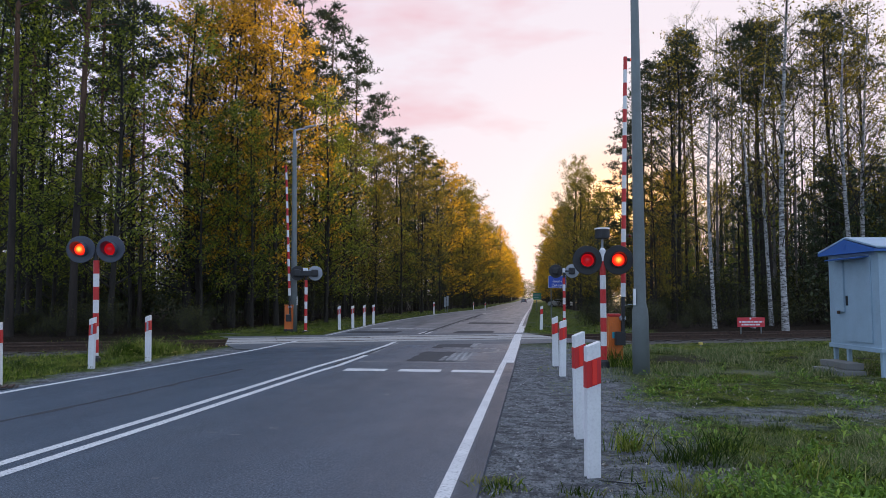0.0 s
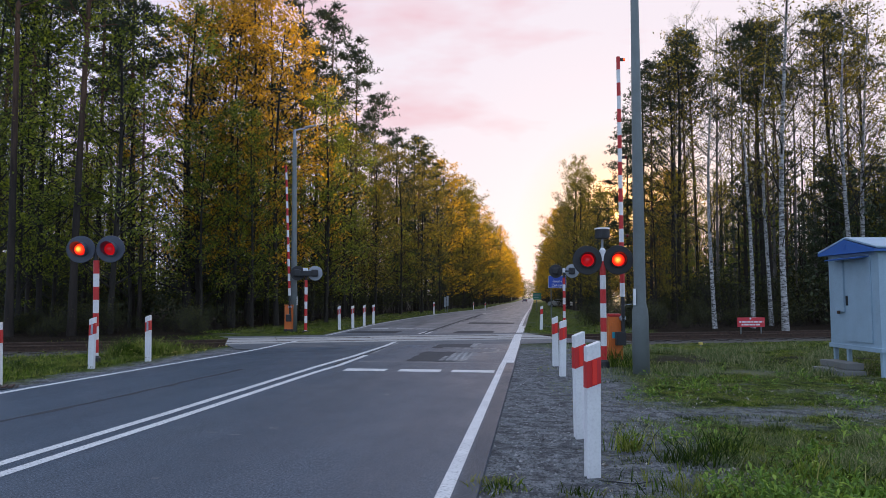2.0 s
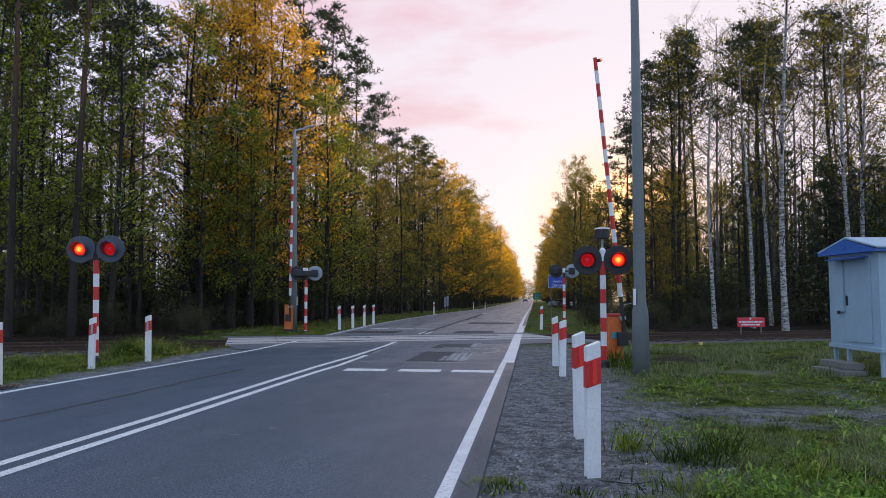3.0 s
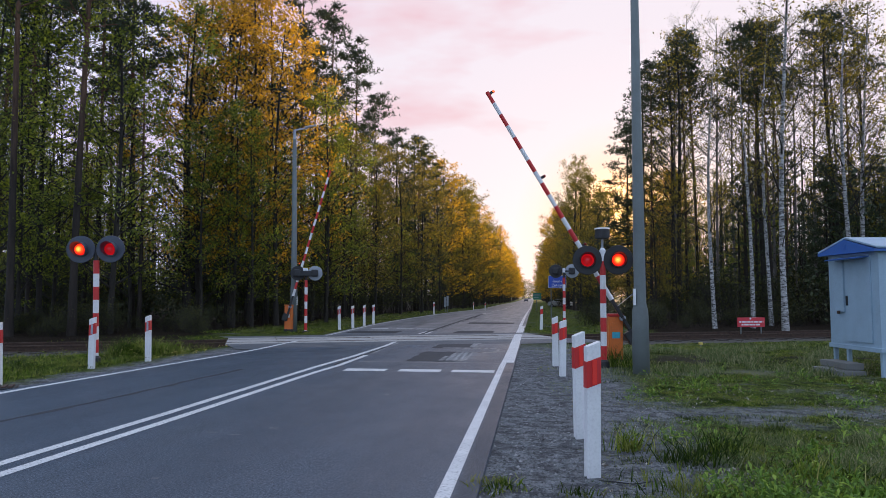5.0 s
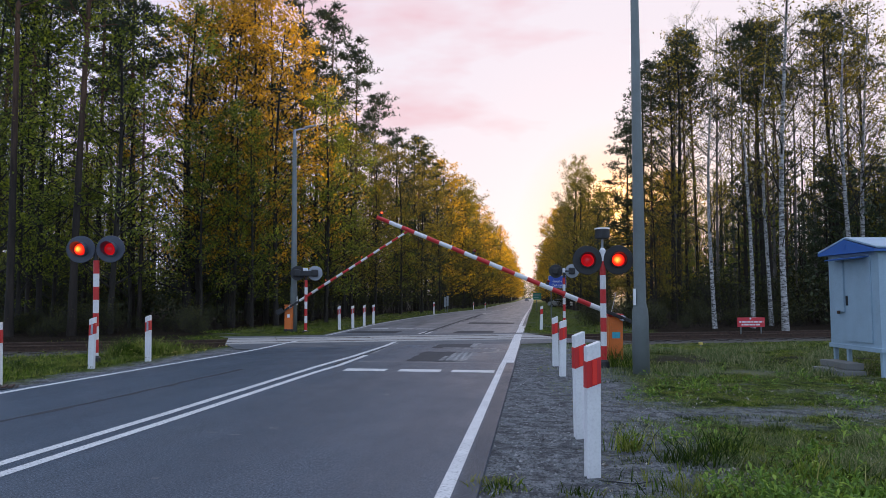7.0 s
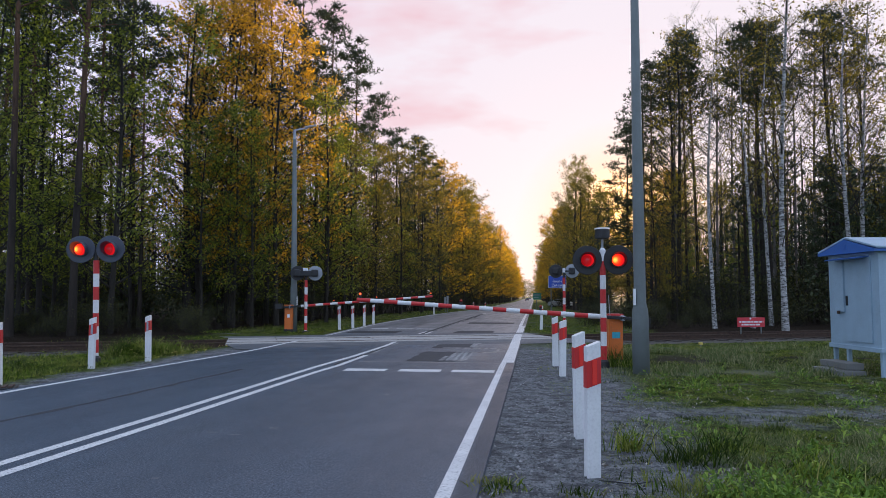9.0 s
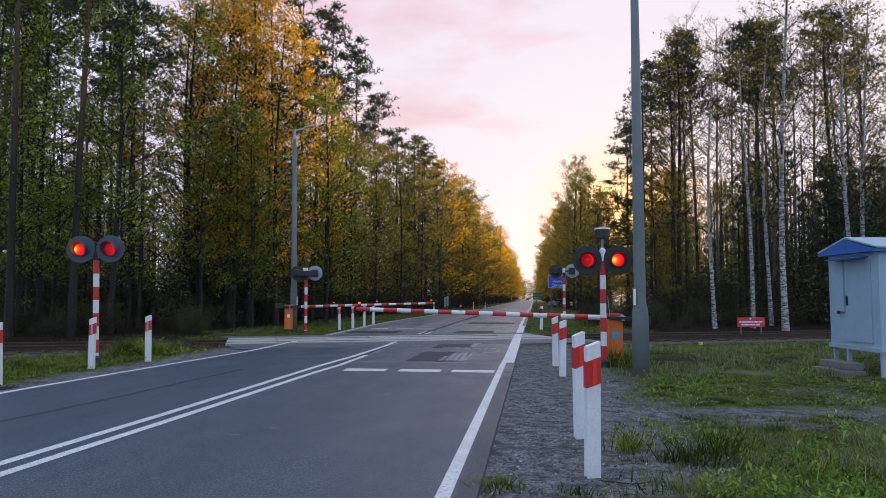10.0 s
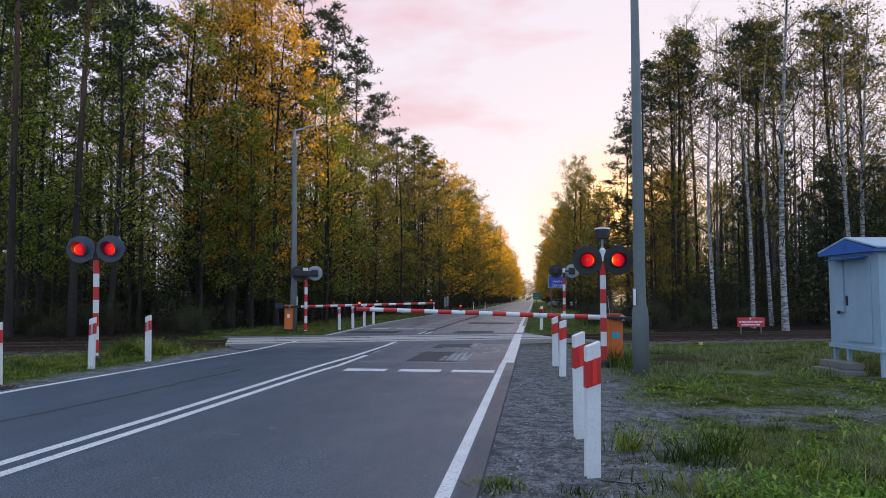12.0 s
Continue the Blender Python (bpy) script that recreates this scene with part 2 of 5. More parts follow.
soil = m.mix(m.ramp(m.noise(1.7, 5.0, 0.7), (0.5, (0, 0, 0)), (0.68, (0.35,) * 3)), soil, (0.28, 0.278, 0.28))
soil = m.mix(m.ramp(m.noise(4.5, 6.0, 0.7), (0.40, (0.8,) * 3), (0.55, (0, 0, 0))), soil, (0.05, 0.048, 0.05))
soil = m.mix(m.ramp(m.noise(13.0, 5.0, 0.75), (0.55, (0, 0, 0)), (0.66, (0.7,) * 3)), soil, (0.26, 0.255, 0.25))
soil = m.mix(m.ramp(m.noise(22.0, 4.0, 0.75), (0.36, (0.8,) * 3), (0.46, (0, 0, 0))), soil, (0.025, 0.024, 0.024))
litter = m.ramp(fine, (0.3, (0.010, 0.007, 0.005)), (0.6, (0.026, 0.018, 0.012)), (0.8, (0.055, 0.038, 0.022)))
patchy = m.ramp(m.math("ADD", m.math("MULTIPLY", mid_, 0.6), m.math("MULTIPLY", big, 0.4)), (0.55, (0, 0, 0)), (0.63, (0.75,) * 3))
# a sandy wheel track across the grass, a pale dry strip and, before the rails, a gully's shade painted as a dark brown
# soil band
yw = m.math("SUBTRACT", m.math("MULTIPLY", m.axis(1), 0.992), m.math("MULTIPLY", m.axis(0), 0.128))
wob = m.math("MULTIPLY", m.math("SUBTRACT", mid_, 0.5), 2.6)


def strip_at(y_mid, half, soft_, most, wobble=1.0):
    d_ = m.math("ABSOLUTE", m.math("SUBTRACT", m.math("ADD", yw, m.math("MULTIPLY", wob, wobble)), y_mid))
    return m.ramp(m.math("DIVIDE", d_, 10.0), (half / 10, (most,) * 3), ((half + soft_) / 10, (0, 0, 0)))


from_track = m.ramp(m.math("DIVIDE", m.axis(0), 10.0), (0.55, (1, 1, 1)), (0.9, (0.15,) * 3))
band = m.math("MULTIPLY", strip_at(8.6, 0.30, 0.6, 0.9), from_track)
field = m.mix(m.math("MAXIMUM", patchy, band), grass, soil)
side_r = m.ramp(m.math("DIVIDE", m.axis(0), 10.0), (0.17, (0, 0, 0)), (0.26, (1, 1, 1)))
field = m.mix(m.math("MULTIPLY", strip_at(13.2, 0.25, 0.5, 0.7, 0.7), side_r), field, (0.17, 0.165, 0.11))
field = m.mix(m.math("MULTIPLY", strip_at(15.9, 0.7, 0.6, 0.85, 0.6), side_r), field, (0.035, 0.028, 0.022))
uu = m.math("ADD", m.axis(0), m.math("MULTIPLY", m.math("SUBTRACT", mid_, 0.5), 1.6))
right_verge = m.ramp(m.math("DIVIDE", uu, 10.0), (0.11, (1, 1, 1)), (0.19, (0, 0, 0)))
near_side = m.ramp(m.math("DIVIDE", m.axis(1), 100.0), (0.19, (1, 1, 1)), (0.22, (0, 0, 0)))
left_verge = m.ramp(m.math("DIVIDE", m.math("ADD", uu, 10.0), 10.0), (0.14, (0, 0, 0)), (0.19, (1, 1, 1)))
left_gate = m.ramp(m.math("DIVIDE", m.math("ADD", uu, 10.0), 10.0), (0.60, (1, 1, 1)), (0.61, (0, 0, 0)))
field = m.mix(m.math("MULTIPLY", m.math("MULTIPLY", right_verge, near_side), m.math("SUBTRACT", 1.0, left_gate)), field, soil)
field = m.mix(m.math("MULTIPLY", m.math("MULTIPLY", left_verge, left_gate), near_side), field, soil)
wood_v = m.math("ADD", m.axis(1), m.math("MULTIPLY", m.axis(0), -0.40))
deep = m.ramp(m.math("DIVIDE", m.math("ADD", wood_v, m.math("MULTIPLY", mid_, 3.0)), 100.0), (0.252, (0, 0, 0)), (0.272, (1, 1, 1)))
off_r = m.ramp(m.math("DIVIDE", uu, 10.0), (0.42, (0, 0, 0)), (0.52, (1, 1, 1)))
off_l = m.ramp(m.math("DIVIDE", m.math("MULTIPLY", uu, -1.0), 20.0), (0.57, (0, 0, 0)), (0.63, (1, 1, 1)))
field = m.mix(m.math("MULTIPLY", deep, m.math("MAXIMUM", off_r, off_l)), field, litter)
m.b.inputs["Specular IOR Level"].default_value = 0.08
m.colour(field).bump(m.math("ADD", fine, m.math("MULTIPLY", m.noise(16.0, 5.0, 0.7), 1.5)), 0.8, 0.04)
M_GROUND = m.m
m = Mat("grass_blade", (0.1, 0.14, 0.04), 0.6)
gc = m.ramp(m.island(), (0.0, (0.03, 0.065, 0.006)), (0.45, (0.10, 0.165, 0.014)), (0.8, (0.24, 0.29, 0.035)), (1.0, (0.46, 0.41, 0.17)))
gc = m.mix(m.ramp(m.noise(1.9, 5.0, 0.7), (0.45, (0.95,) * 3), (0.53, (0, 0, 0))), gc, (0.018, 0.038, 0.005))
gc = m.mix(m.ramp(m.noise(1.4, 4.0, 0.65), (0.52, (0, 0, 0)), (0.60, (0.7,) * 3)), gc, (0.27, 0.27, 0.06))
m.b.inputs["Specular IOR Level"].default_value = 0.1
m.colour(gc).translucent(gc, 0.35)
M_GRASS = m.m
m = Mat("dry_stalks", (0.3, 0.3, 0.2), 0.8)
dc = m.ramp(m.island(), (0.0, (0.05, 0.08, 0.02)), (0.5, (0.15, 0.19, 0.07)), (1.0, (0.36, 0.33, 0.18)))
m.b.inputs["Specular IOR Level"].default_value = 0.1
m.colour(dc).translucent(dc, 0.25)
M_DRY = m.m
m = Mat("weed_leaf", (0.1, 0.16, 0.03), 0.55)
wc = m.ramp(m.island(), (0.0, (0.06, 0.12, 0.012)), (0.6, (0.15, 0.26, 0.03)), (1.0, (0.32, 0.42, 0.06)))
m.colour(wc).translucent(wc, 0.35)
M_WEED = m.m
m = Mat("dead_leaf", (0.3, 0.25, 0.18), 0.85)
m.colour(m.ramp(m.island(), (0.0, (0.07, 0.05, 0.035)), (0.6, (0.22, 0.19, 0.15)), (1.0, (0.50, 0.46, 0.40))))
M_LITTER = m.m
m = Mat("stone_grit", (0.3, 0.3, 0.3), 0.9)
m.colour(m.ramp(m.island(), (0, (0.04, 0.04, 0.04)), (0.7, (0.14, 0.138, 0.138)), (1, (0.33, 0.325, 0.32))))
M_STONE = m.m

M_WHITE = painted("post_white", (0.72, 0.72, 0.72), 0.45, 0.28)
M_RED = painted("signal_red", (0.52, 0.018, 0.018), 0.45, 0.14)
M_REFLECT = Mat("reflector_red", (0.75, 0.05, 0.04), 0.15).m
M_BLACK = painted("housing_black", (0.014, 0.014, 0.016), 0.5, 0.06)
M_NAVY = painted("housing_blue_grey", (0.05, 0.06, 0.085), 0.5, 0.2)
M_GREY = painted("housing_grey", (0.33, 0.36, 0.40), 0.5, 0.3)
M_ORANGE = painted("barrier_orange", (0.66, 0.15, 0.018), 0.45, 0.35)
M_GALV = painted("pole_grey", (0.14, 0.162, 0.16), 0.65, 0.6)
M_PALE = painted("plate_white", (0.75, 0.76, 0.78), 0.5, 0.15)
M_BOOTH = painted("booth_paint", (0.31, 0.43, 0.53), 0.5, 0.35)
M_BOOTHBLUE = painted("booth_blue", (0.035, 0.13, 0.42), 0.45, 0.3)
M_SIGNBLUE = painted("sign_blue", (0.02, 0.07, 0.42), 0.4, 0.15)
M_SIGNGREEN = painted("sign_green", (0.01, 0.16, 0.10), 0.4, 0.15)
M_SIGNRED = painted("sign_red", (0.58, 0.03, 0.045), 0.45, 0.2)
M_GLASS = Mat("clear_lens", (0.4, 0.45, 0.5), 0.08).m
M_RUBBER = Mat("rubber", (0.02, 0.02, 0.02), 0.85).m
M_CARSILVER = painted("car_silver", (0.45, 0.46, 0.48), 0.3, 0.1, 0.6)
M_CARDARK = painted("car_dark", (0.07, 0.08, 0.10), 0.3, 0.1, 0.4)
M_CARGLASS = Mat("car_glass", (0.02, 0.025, 0.03), 0.08).m
M_SAND = painted("marker_yellow", (0.62, 0.48, 0.12), 0.6, 0.3)
M_CYAN = painted("mark_cyan", (0.03, 0.32, 0.42), 0.5, 0.1)


def glow(name, lit, strength, dim, dim_strength):
    """A lamp's globe: it shines on the side that its filament faces and is dull red on the back."""
    m = Mat(name, (0.10, 0.008, 0.006), 0.25)
    y = m.math("MULTIPLY", m.axis(1), -1.0)
    ln = m.t.nodes.new("ShaderNodeVectorMath")
    ln.operation = "LENGTH"
    m.link(m.c.outputs["Object"], ln.inputs[0])
    f = m.math("DIVIDE", y, m.math("MAXIMUM", ln.outputs["Value"], 0.001))
    ring = m.t.nodes.new("ShaderNodeTexWave")
    ring.wave_type, ring.rings_direction = "RINGS", "Y"
    ring.inputs["Scale"].default_value = 14.0
    m.link(m.c.outputs["Object"], ring.inputs["Vector"])
    rr = m.math("MULTIPLY_ADD", ring.outputs["Fac"], 0.5, 0.65)
    c = m.ramp(m.math("MULTIPLY_ADD", f, 0.5, 0.5), (0.0, dim), (0.5, dim), (0.80, lit[0]), (0.93, lit[1]), (1.0, lit[2]))
    e = m.ramp(m.math("MULTIPLY_ADD", f, 0.5, 0.5), (0.1, (dim_strength,) * 3), (0.70, (0.35,) * 3), (1.0, (1.0,) * 3))
    m.link(c, m.b.inputs["Emission Color"])
    m.link(m.math("MULTIPLY", m.math("MULTIPLY", e, rr), strength), m.b.inputs["Emission Strength"])
    return m.m


M_LAMP = glow("signal_lamp", ((1.0, 0.02, 0.008), (1.0, 0.06, 0.01), (1.0, 0.33, 0.045)), 2.8, (0.8, 0.01, 0.02), 0.14)
M_BOOMLAMP = glow("boom_lamp", ((1.0, 0.05, 0.01), (1.0, 0.09, 0.015), (1.0, 0.2, 0.03)), 2.5, (0.3, 0.01, 0.01), 0.02)

# ---- mesh helpers ----


def mesh_of(name, verts, faces, material, smooth=False):
    me = bpy.data.meshes.new(name)
    me.from_pydata([tuple(v) for v in verts], [], [tuple(f) for f in faces])
    me.materials.append(material)
    if smooth:
        me.polygons.foreach_set("use_smooth", [True] * len(me.polygons))
    me.update()
    return me


def thing(name, label, category, m=None, group="", kind=""):
    ob = new(name)
    ob.empty_display_size = 0.2
    tagged(ob, label, category, group, kind)
    if m is not None:
        ob.matrix_basis = m
    return ob


def part(name, bm, material, parent, label="", m=None, smooth=False):
    me = bpy.data.meshes.new(name)
    bm.to_mesh(me)
    bm.free()
    me.materials.append(material)
    if smooth:
        me.polygons.foreach_set("use_smooth", [True] * len(me.polygons))
    ob = new(name, me)
    ob.parent = parent
    if m is not None:
        ob.matrix_basis = m
    return tagged(ob, label) if label else ob


def box(x0, x1, y0, y1, z0, z1, bevel=0.0, bm=None):
    fresh = bmesh.new()
    r = bmesh.ops.create_cube(fresh, size=1.0)
    for v in r["verts"]:
        v.co = Vector(((x0 + x1) / 2 + v.co.x * (x1 - x0), (y0 + y1) / 2 + v.co.y * (y1 - y0), (z0 + z1) / 2 + v.co.z * (z1 - z0)))
    if bevel:
        bmesh.ops.bevel(fresh, geom=fresh.edges[:], offset=bevel, segments=2, affect="EDGES", profile=0.6)
    if bm is None:
        return fresh
    tmp = bpy.data.meshes.new("tmp")
    fresh.to_mesh(tmp)
    fresh.free()
    bm.from_mesh(tmp)
    bpy.data.meshes.remove(tmp)
    return bm


def turned(profile, n=20, bm=None, m=Matrix()):
    """A lathe about z: profile of (radius, height)."""
    bm = bm or bmesh.new()
    rings = []
    for r, z in profile:
        rings.append([bm.verts.new(m @ Vector((r * math.cos(2 * math.pi * i / n), r * math.sin(2 * math.pi * i / n), z))) for i in range(n)])
    for a, b in zip(rings, rings[1:]):
        for i in range(n):
            bm.faces.new((a[i], a[(i + 1) % n], b[(i + 1) % n], b[i]))
    for ring_, flip in ((rings[0], True), (rings[-1], False)):
        bm.faces.new(ring_[::-1] if flip else ring_)
    return bm


# ---- the road's frame: u across, v along ----
TURN = -7.34
ROAD = pose(0, 0, 0, 0, 0, TURN)
TRACK = pose(0, 23.5, -0.07, 0, 0, 15.1)


def sink(v):
    """The road falls gently beyond the crossing."""
    a = min(max((v - 36) / 90, 0), 1)
    b = min(max((v - 120) / 200, 0), 1)
    return -0.6 * a * a * (3 - 2 * a) - 0.5 * b * b * (3 - 2 * b)


def level(x, y):
    """Height of the ground at a place of the world."""
    w = ROAD.inverted() @ Vector((x, y, 0))
    z = sink(w.y) - 0.02
    off = max(0.0, w.x + 0.45, -7.4 - w.x)
    if off > 0:
        k = min(off / 3, 1.0)
        t = abs((TRACK.inverted() @ Vector((x, y, 0))).y)
        z -= 0.18 * min(max((4.2 - t) / 1.6, 0.0), 1.0) * min(max(off - 1.3, 0.0) / 1.2, 1.0)
        z += k * (0.03 * noise.noise((x * 0.5, y * 0.5, 0)) + 0.015 * noise.noise((x * 1.7, y * 1.7, 3)))
    return z


def steps(*runs):
    out = []
    for a, b, n in runs:
        out += [a + (b - a) * i / n for i in range(n)]
    return out + [runs[-1][1]]


def sheet(us, vs, z_of):
    verts = [(u, v, z_of(u, v)) for v in vs for u in us]
    n = len(us)
    faces = [(j * n + i, j * n + i + 1, (j + 1) * n + i + 1, (j + 1) * n + i) for j in range(len(vs) - 1) for i in range(n - 1)]
    return verts, faces


def ground_z(u, v):
    w = ROAD @ Vector((u, v, 0))
    if -7.1 < u < -0.65:
        return sink(v) - 0.10
    return level(w.x, w.y)


us = steps((-3000, -200, 6), (-200, -40, 12), (-40, -8.2, 64), (-8.2, -7.0, 6), (-7.0, -0.66, 4), (-0.66, -0.3, 3), (-0.3, 14, 70), (14, 50, 30), (50, 200, 8), (200, 3000, 6))
vs = steps((-60, 2, 12), (2, 24, 120), (24, 60, 60), (60, 400, 60), (400, 4000, 10))
gv, gf = sheet(us, vs, ground_z)
ground = new("ground", mesh_of("ground", gv, gf, M_GROUND, True))
ground.matrix_basis = ROAD
tagged(ground, "patchy spring grass and sandy soil with leaf litter under trees", "ground", kind="structure")



def left_edge(v):
    """The left edge line wanders: narrower before the rails, wider beyond."""
    return float(np.interp(v, (9, 13, 17, 21, 27, 34, 60), (-7.68, -7.47, -7.22, -7.17, -7.42, -7.75, -7.72)))


road_vs = steps((-60, 10, 10), (10, 40, 30), (40, 330, 50), (330, 900, 10))


def road_strip(u0, u1, v0, v1, lift, n=1):
    vv = [v0] + [v for v in road_vs if v0 < v < v1] + [v1]
    uu_ = [u0 + (u1 - u0) * i / n for i in range(n + 1)]
    return sheet(uu_, vv, lambda u, v: sink(v) + lift)


rv, rf = road_strip(-7.9, -0.41, -60, 900, 0.0, 6)
rv = [(left_edge(v) - 0.22 if u < -7.8 else u, v, z) for u, v, z in rv]
base_n = len(rv)
# a skirt gives the asphalt its thickness
nv = len(rv) // 7
for side in (0, 6):
    for j in range(nv):
        p = rv[j * 7 + side]
        rv.append((p[0] + (-0.06 if side == 0 else 0.06), p[1], p[2] - 0.12))
for k, side in enumerate((0, 6)):
    for j in range(nv - 1):
        a, b = j * 7 + side, (j + 1) * 7 + side
        c, d = base_n + k * nv + j + 1, base_n + k * nv + j
        rf.append((a, b, c, d) if side == 6 else (b, a, d, c))
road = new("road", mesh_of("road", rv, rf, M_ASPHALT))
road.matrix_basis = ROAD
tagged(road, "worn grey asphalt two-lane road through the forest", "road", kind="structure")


def paved(u, v):
    """Height of the pavement, with the ramps up to the rails."""
    k = abs((TRACK.inverted() @ (ROAD @ Vector((u, v, 0)))).y)
    return max(sink(v), -0.07 + 0.099 - 0.033 * max(k - 1.505, 0) / 1.6 if k < 3.1 else -9)


def marking(name, u0, u1, v0, v1, lift=0.004, material=None):
    v_, f_ = road_strip(u0, u1, v0, v1, lift)
    ob = new(name, mesh_of(name, v_, f_, material or M_LINE))
    ob.parent = road
    return ob


marking("edge_line", -0.70, -0.59, -20, 15.0)
marking("edge_line", -0.69, -0.43, 15.0, 33)
marking("edge_line", -0.72, -0.56, 33, 62)
marking("edge_line", -0.72, -0.60, 62, 500)
for v0, v1 in ((-20, 21.0), (24.4, 500)):
    v_, f_ = road_strip(-0.06, 0.06, v0, v1, 0.004)
    el_ = new("edge_line", mesh_of("edge_line", [(u + left_edge(v), v, paved(u + left_edge(v), v) + 0.004) for u, v, z in v_], f_, M_LINE))
    el_.parent = road


def wandering(name, along, half, v0, v1, material=None):
    """A painted line whose place across the road is given at some lengths along it."""
    n_ = max(2, int((v1 - v0) / 0.5))
    v_, f_ = sheet((-half, half), [v0 + (v1 - v0) * i / n_ for i in range(n_ + 1)], lambda u, v: 0)
    v_ = [(u + float(np.interp(v, *zip(*along))), v) for u, v, z in v_]
    ob = new(name, mesh_of(name, [(u, v, paved(u, v) + 0.004) for u, v in v_], f_, material or M_LINE))
    ob.parent = road


wandering("centre_line", ((-20, -4.46), (5.4, -4.44), (8, -4.36), (13.6, -4.29), (16, -4.18), (21.4, -4.14)), 0.06, -20, 21.0)
wandering("centre_line", ((-20, -4.19), (5, -4.17), (7.5, -4.09), (12.6, -4.0), (14, -3.92), (18.6, -3.96), (21, -4.0)), 0.06, -20, 16.4)
wandering("centre_line", ((16, -3.92), (18.6, -3.96), (21, -4.0)), 0.035, 17.0, 20.6, M_WORN)
for cu in (-4.22, -3.98):
    marking("centre_line", cu - 0.05, cu + 0.05, 25.2, 27.6)
    marking("centre_line", cu - 0.035, cu + 0.035, 27.6, 58, 0.004, M_WORN)
for v0 in range(60, 420, 12):
    marking("centre_dash", -4.37, -4.25, v0, v0 + 4)
deck_line = marking("edge_line", -0.69, -0.43, 18.8, 27.0, 0.0)
for v_ in deck_line.data.vertices:
    v_.co.z = 0.007 + 0.030 * min(max((v_.co.y - 18.8) / 1.8, 0), 1) * min(max((27.0 - v_.co.y) / 1.8, 0), 1)
for u0 in (-3.58, -2.54, -1.54):
    marking("stop_line_dash", u0, u0 + 0.8, 13.0, 13.42)
for u0 in (-6.95, -5.85, -4.95):
    marking("stop_line_dash", u0, u0 + 0.75, 29.5, 30.0)


def blot(name, u, v, ru, rv_, lift, material, seed):
    """An irregular flat patch on the road."""
    rnd = random.Random(seed)
    pts = []
    for i in range(28):
        a = 2 * math.pi * i / 28
        sq = 1 / max(abs(math.cos(a)), abs(math.sin(a)))
        k = min(sq, 1.3) * rnd.uniform(0.93, 1.04)
        pts.append((u + ru * k * math.cos(a), v + rv_ * k * math.sin(a), sink(v) + lift))
    ob = new(name, mesh_of(name, pts, [tuple(range(28))], material))
    ob.parent = road


blot("asphalt_repair", -2.15, 16.4, 0.62, 1.35, 0.002, M_PATCH, 1)
blot("asphalt_repair", -2.2, 19.9, 0.55, 1.0, 0.002, M_PATCH, 11)
blot("asphalt_repair", -2.3, 27.5, 0.75, 1.0, 0.002, M_PATCH, 2)
blot("asphalt_repair", -2.2, 36.5, 1.2, 1.0, 0.002, M_PATCH, 12)
blot("asphalt_repair", -6.2, 27.0, 1.0, 0.9, 0.002, M_PATCH, 13)
blot("worn_patch", -1.72, 16.35, 0.24, 1.05, 0.0045, M_WORN, 61)
blot("worn_patch", -1.66, 20.3, 0.12, 0.9, 0.0045, M_WORN, 62)
blot("worn_patch", -2.02, 15.9, 0.06, 0.6, 0.0045, M_WORN, 63)
# an old mark in worn paint, open at one end
marking("old_mark", -2.45, -0.93, 18.75, 19.15, 0.007, M_WORN)
marking("old_mark", -1.95, -1.03, 17.45, 17.70, 0.007, M_WORN)
marking("old_mark", -1.03, -0.90, 17.45, 18.75, 0.007, M_WORN)


def seam(name, pts, width, seed, material):
    """A thin wandering line on the asphalt through the given places."""
    rnd = random.Random(seed)
    V, F = [], []
    for (u0, v0), (u1, v1) in zip(pts, pts[1:]):
        n = max(4, int(math.hypot(u1 - u0, v1 - v0) / 0.25))
        for i in range(n + 1):
            k = i / n
            u, v = u0 + (u1 - u0) * k + rnd.gauss(0, 0.012), v0 + (v1 - v0) * k + rnd.gauss(0, 0.012)
            d = Vector((v1 - v0, u0 - u1)).normalized() * width * rnd.uniform(0.25, 0.7)
            V += [(u - d.x, v - d.y, sink(v) + 0.003), (u + d.x, v + d.y, sink(v) + 0.003)]
            if i:
                b = len(V) - 4
                F.append((b, b + 1, b + 3, b + 2))
    ob = new(name, mesh_of(name, V, F, material))
    ob.parent = road


seam("asphalt_seam", ((-6.1, 5), (-5.9, 7.5), (-5.75, 9), (-5.55, 13)), 0.10, 1, M_PATCH)
seam("asphalt_seam", ((-4.05, 14), (-4.0, 20.4)), 0.07, 2, M_PATCH)
seam("asphalt_crack", ((-7.1, 16), (-5.9, 17.2), (-5.2, 18.6)), 0.03, 5, M_PATCH)
seam("asphalt_seam", ((-4.1, 25.5), (-4.08, 33), (-4.0, 45), (-4.2, 58)), 0.30, 6, M_PATCH)
seam("asphalt_crack", ((-7.0, 17.0), (-4.6, 17.6)), 0.03, 7, M_PATCH)
for i, (u, v, a, b) in enumerate(((-2.1, 9.95, 0.05, 0.05), (-2.35, 14.1, 0.12, 0.05), (-1.6, 14.15, 0.1, 0.06), (-2.75, 7.3, 0.05, 0.03), (-3.0, 6.9, 0.06, 0.02), (-3.3, 7.0, 0.07, 0.02), (-2.5, 7.6, 0.04, 0.03), (-1.5, 8.4, 0.04, 0.03), (-2.9, 5.2, 0.03, 0.02))):
    blot("paint_scuff", u, v, a, b, 0.004, M_WORN, 40 + i)
marking("road_joint", -3.7, -0.72, 14.80, 14.87, 0.004, M_CONCRETE)

# ---- railway ----
track = thing("railway_track", "rusty single railway track crossing the road at grade", "railway track", TRACK, kind="structure")


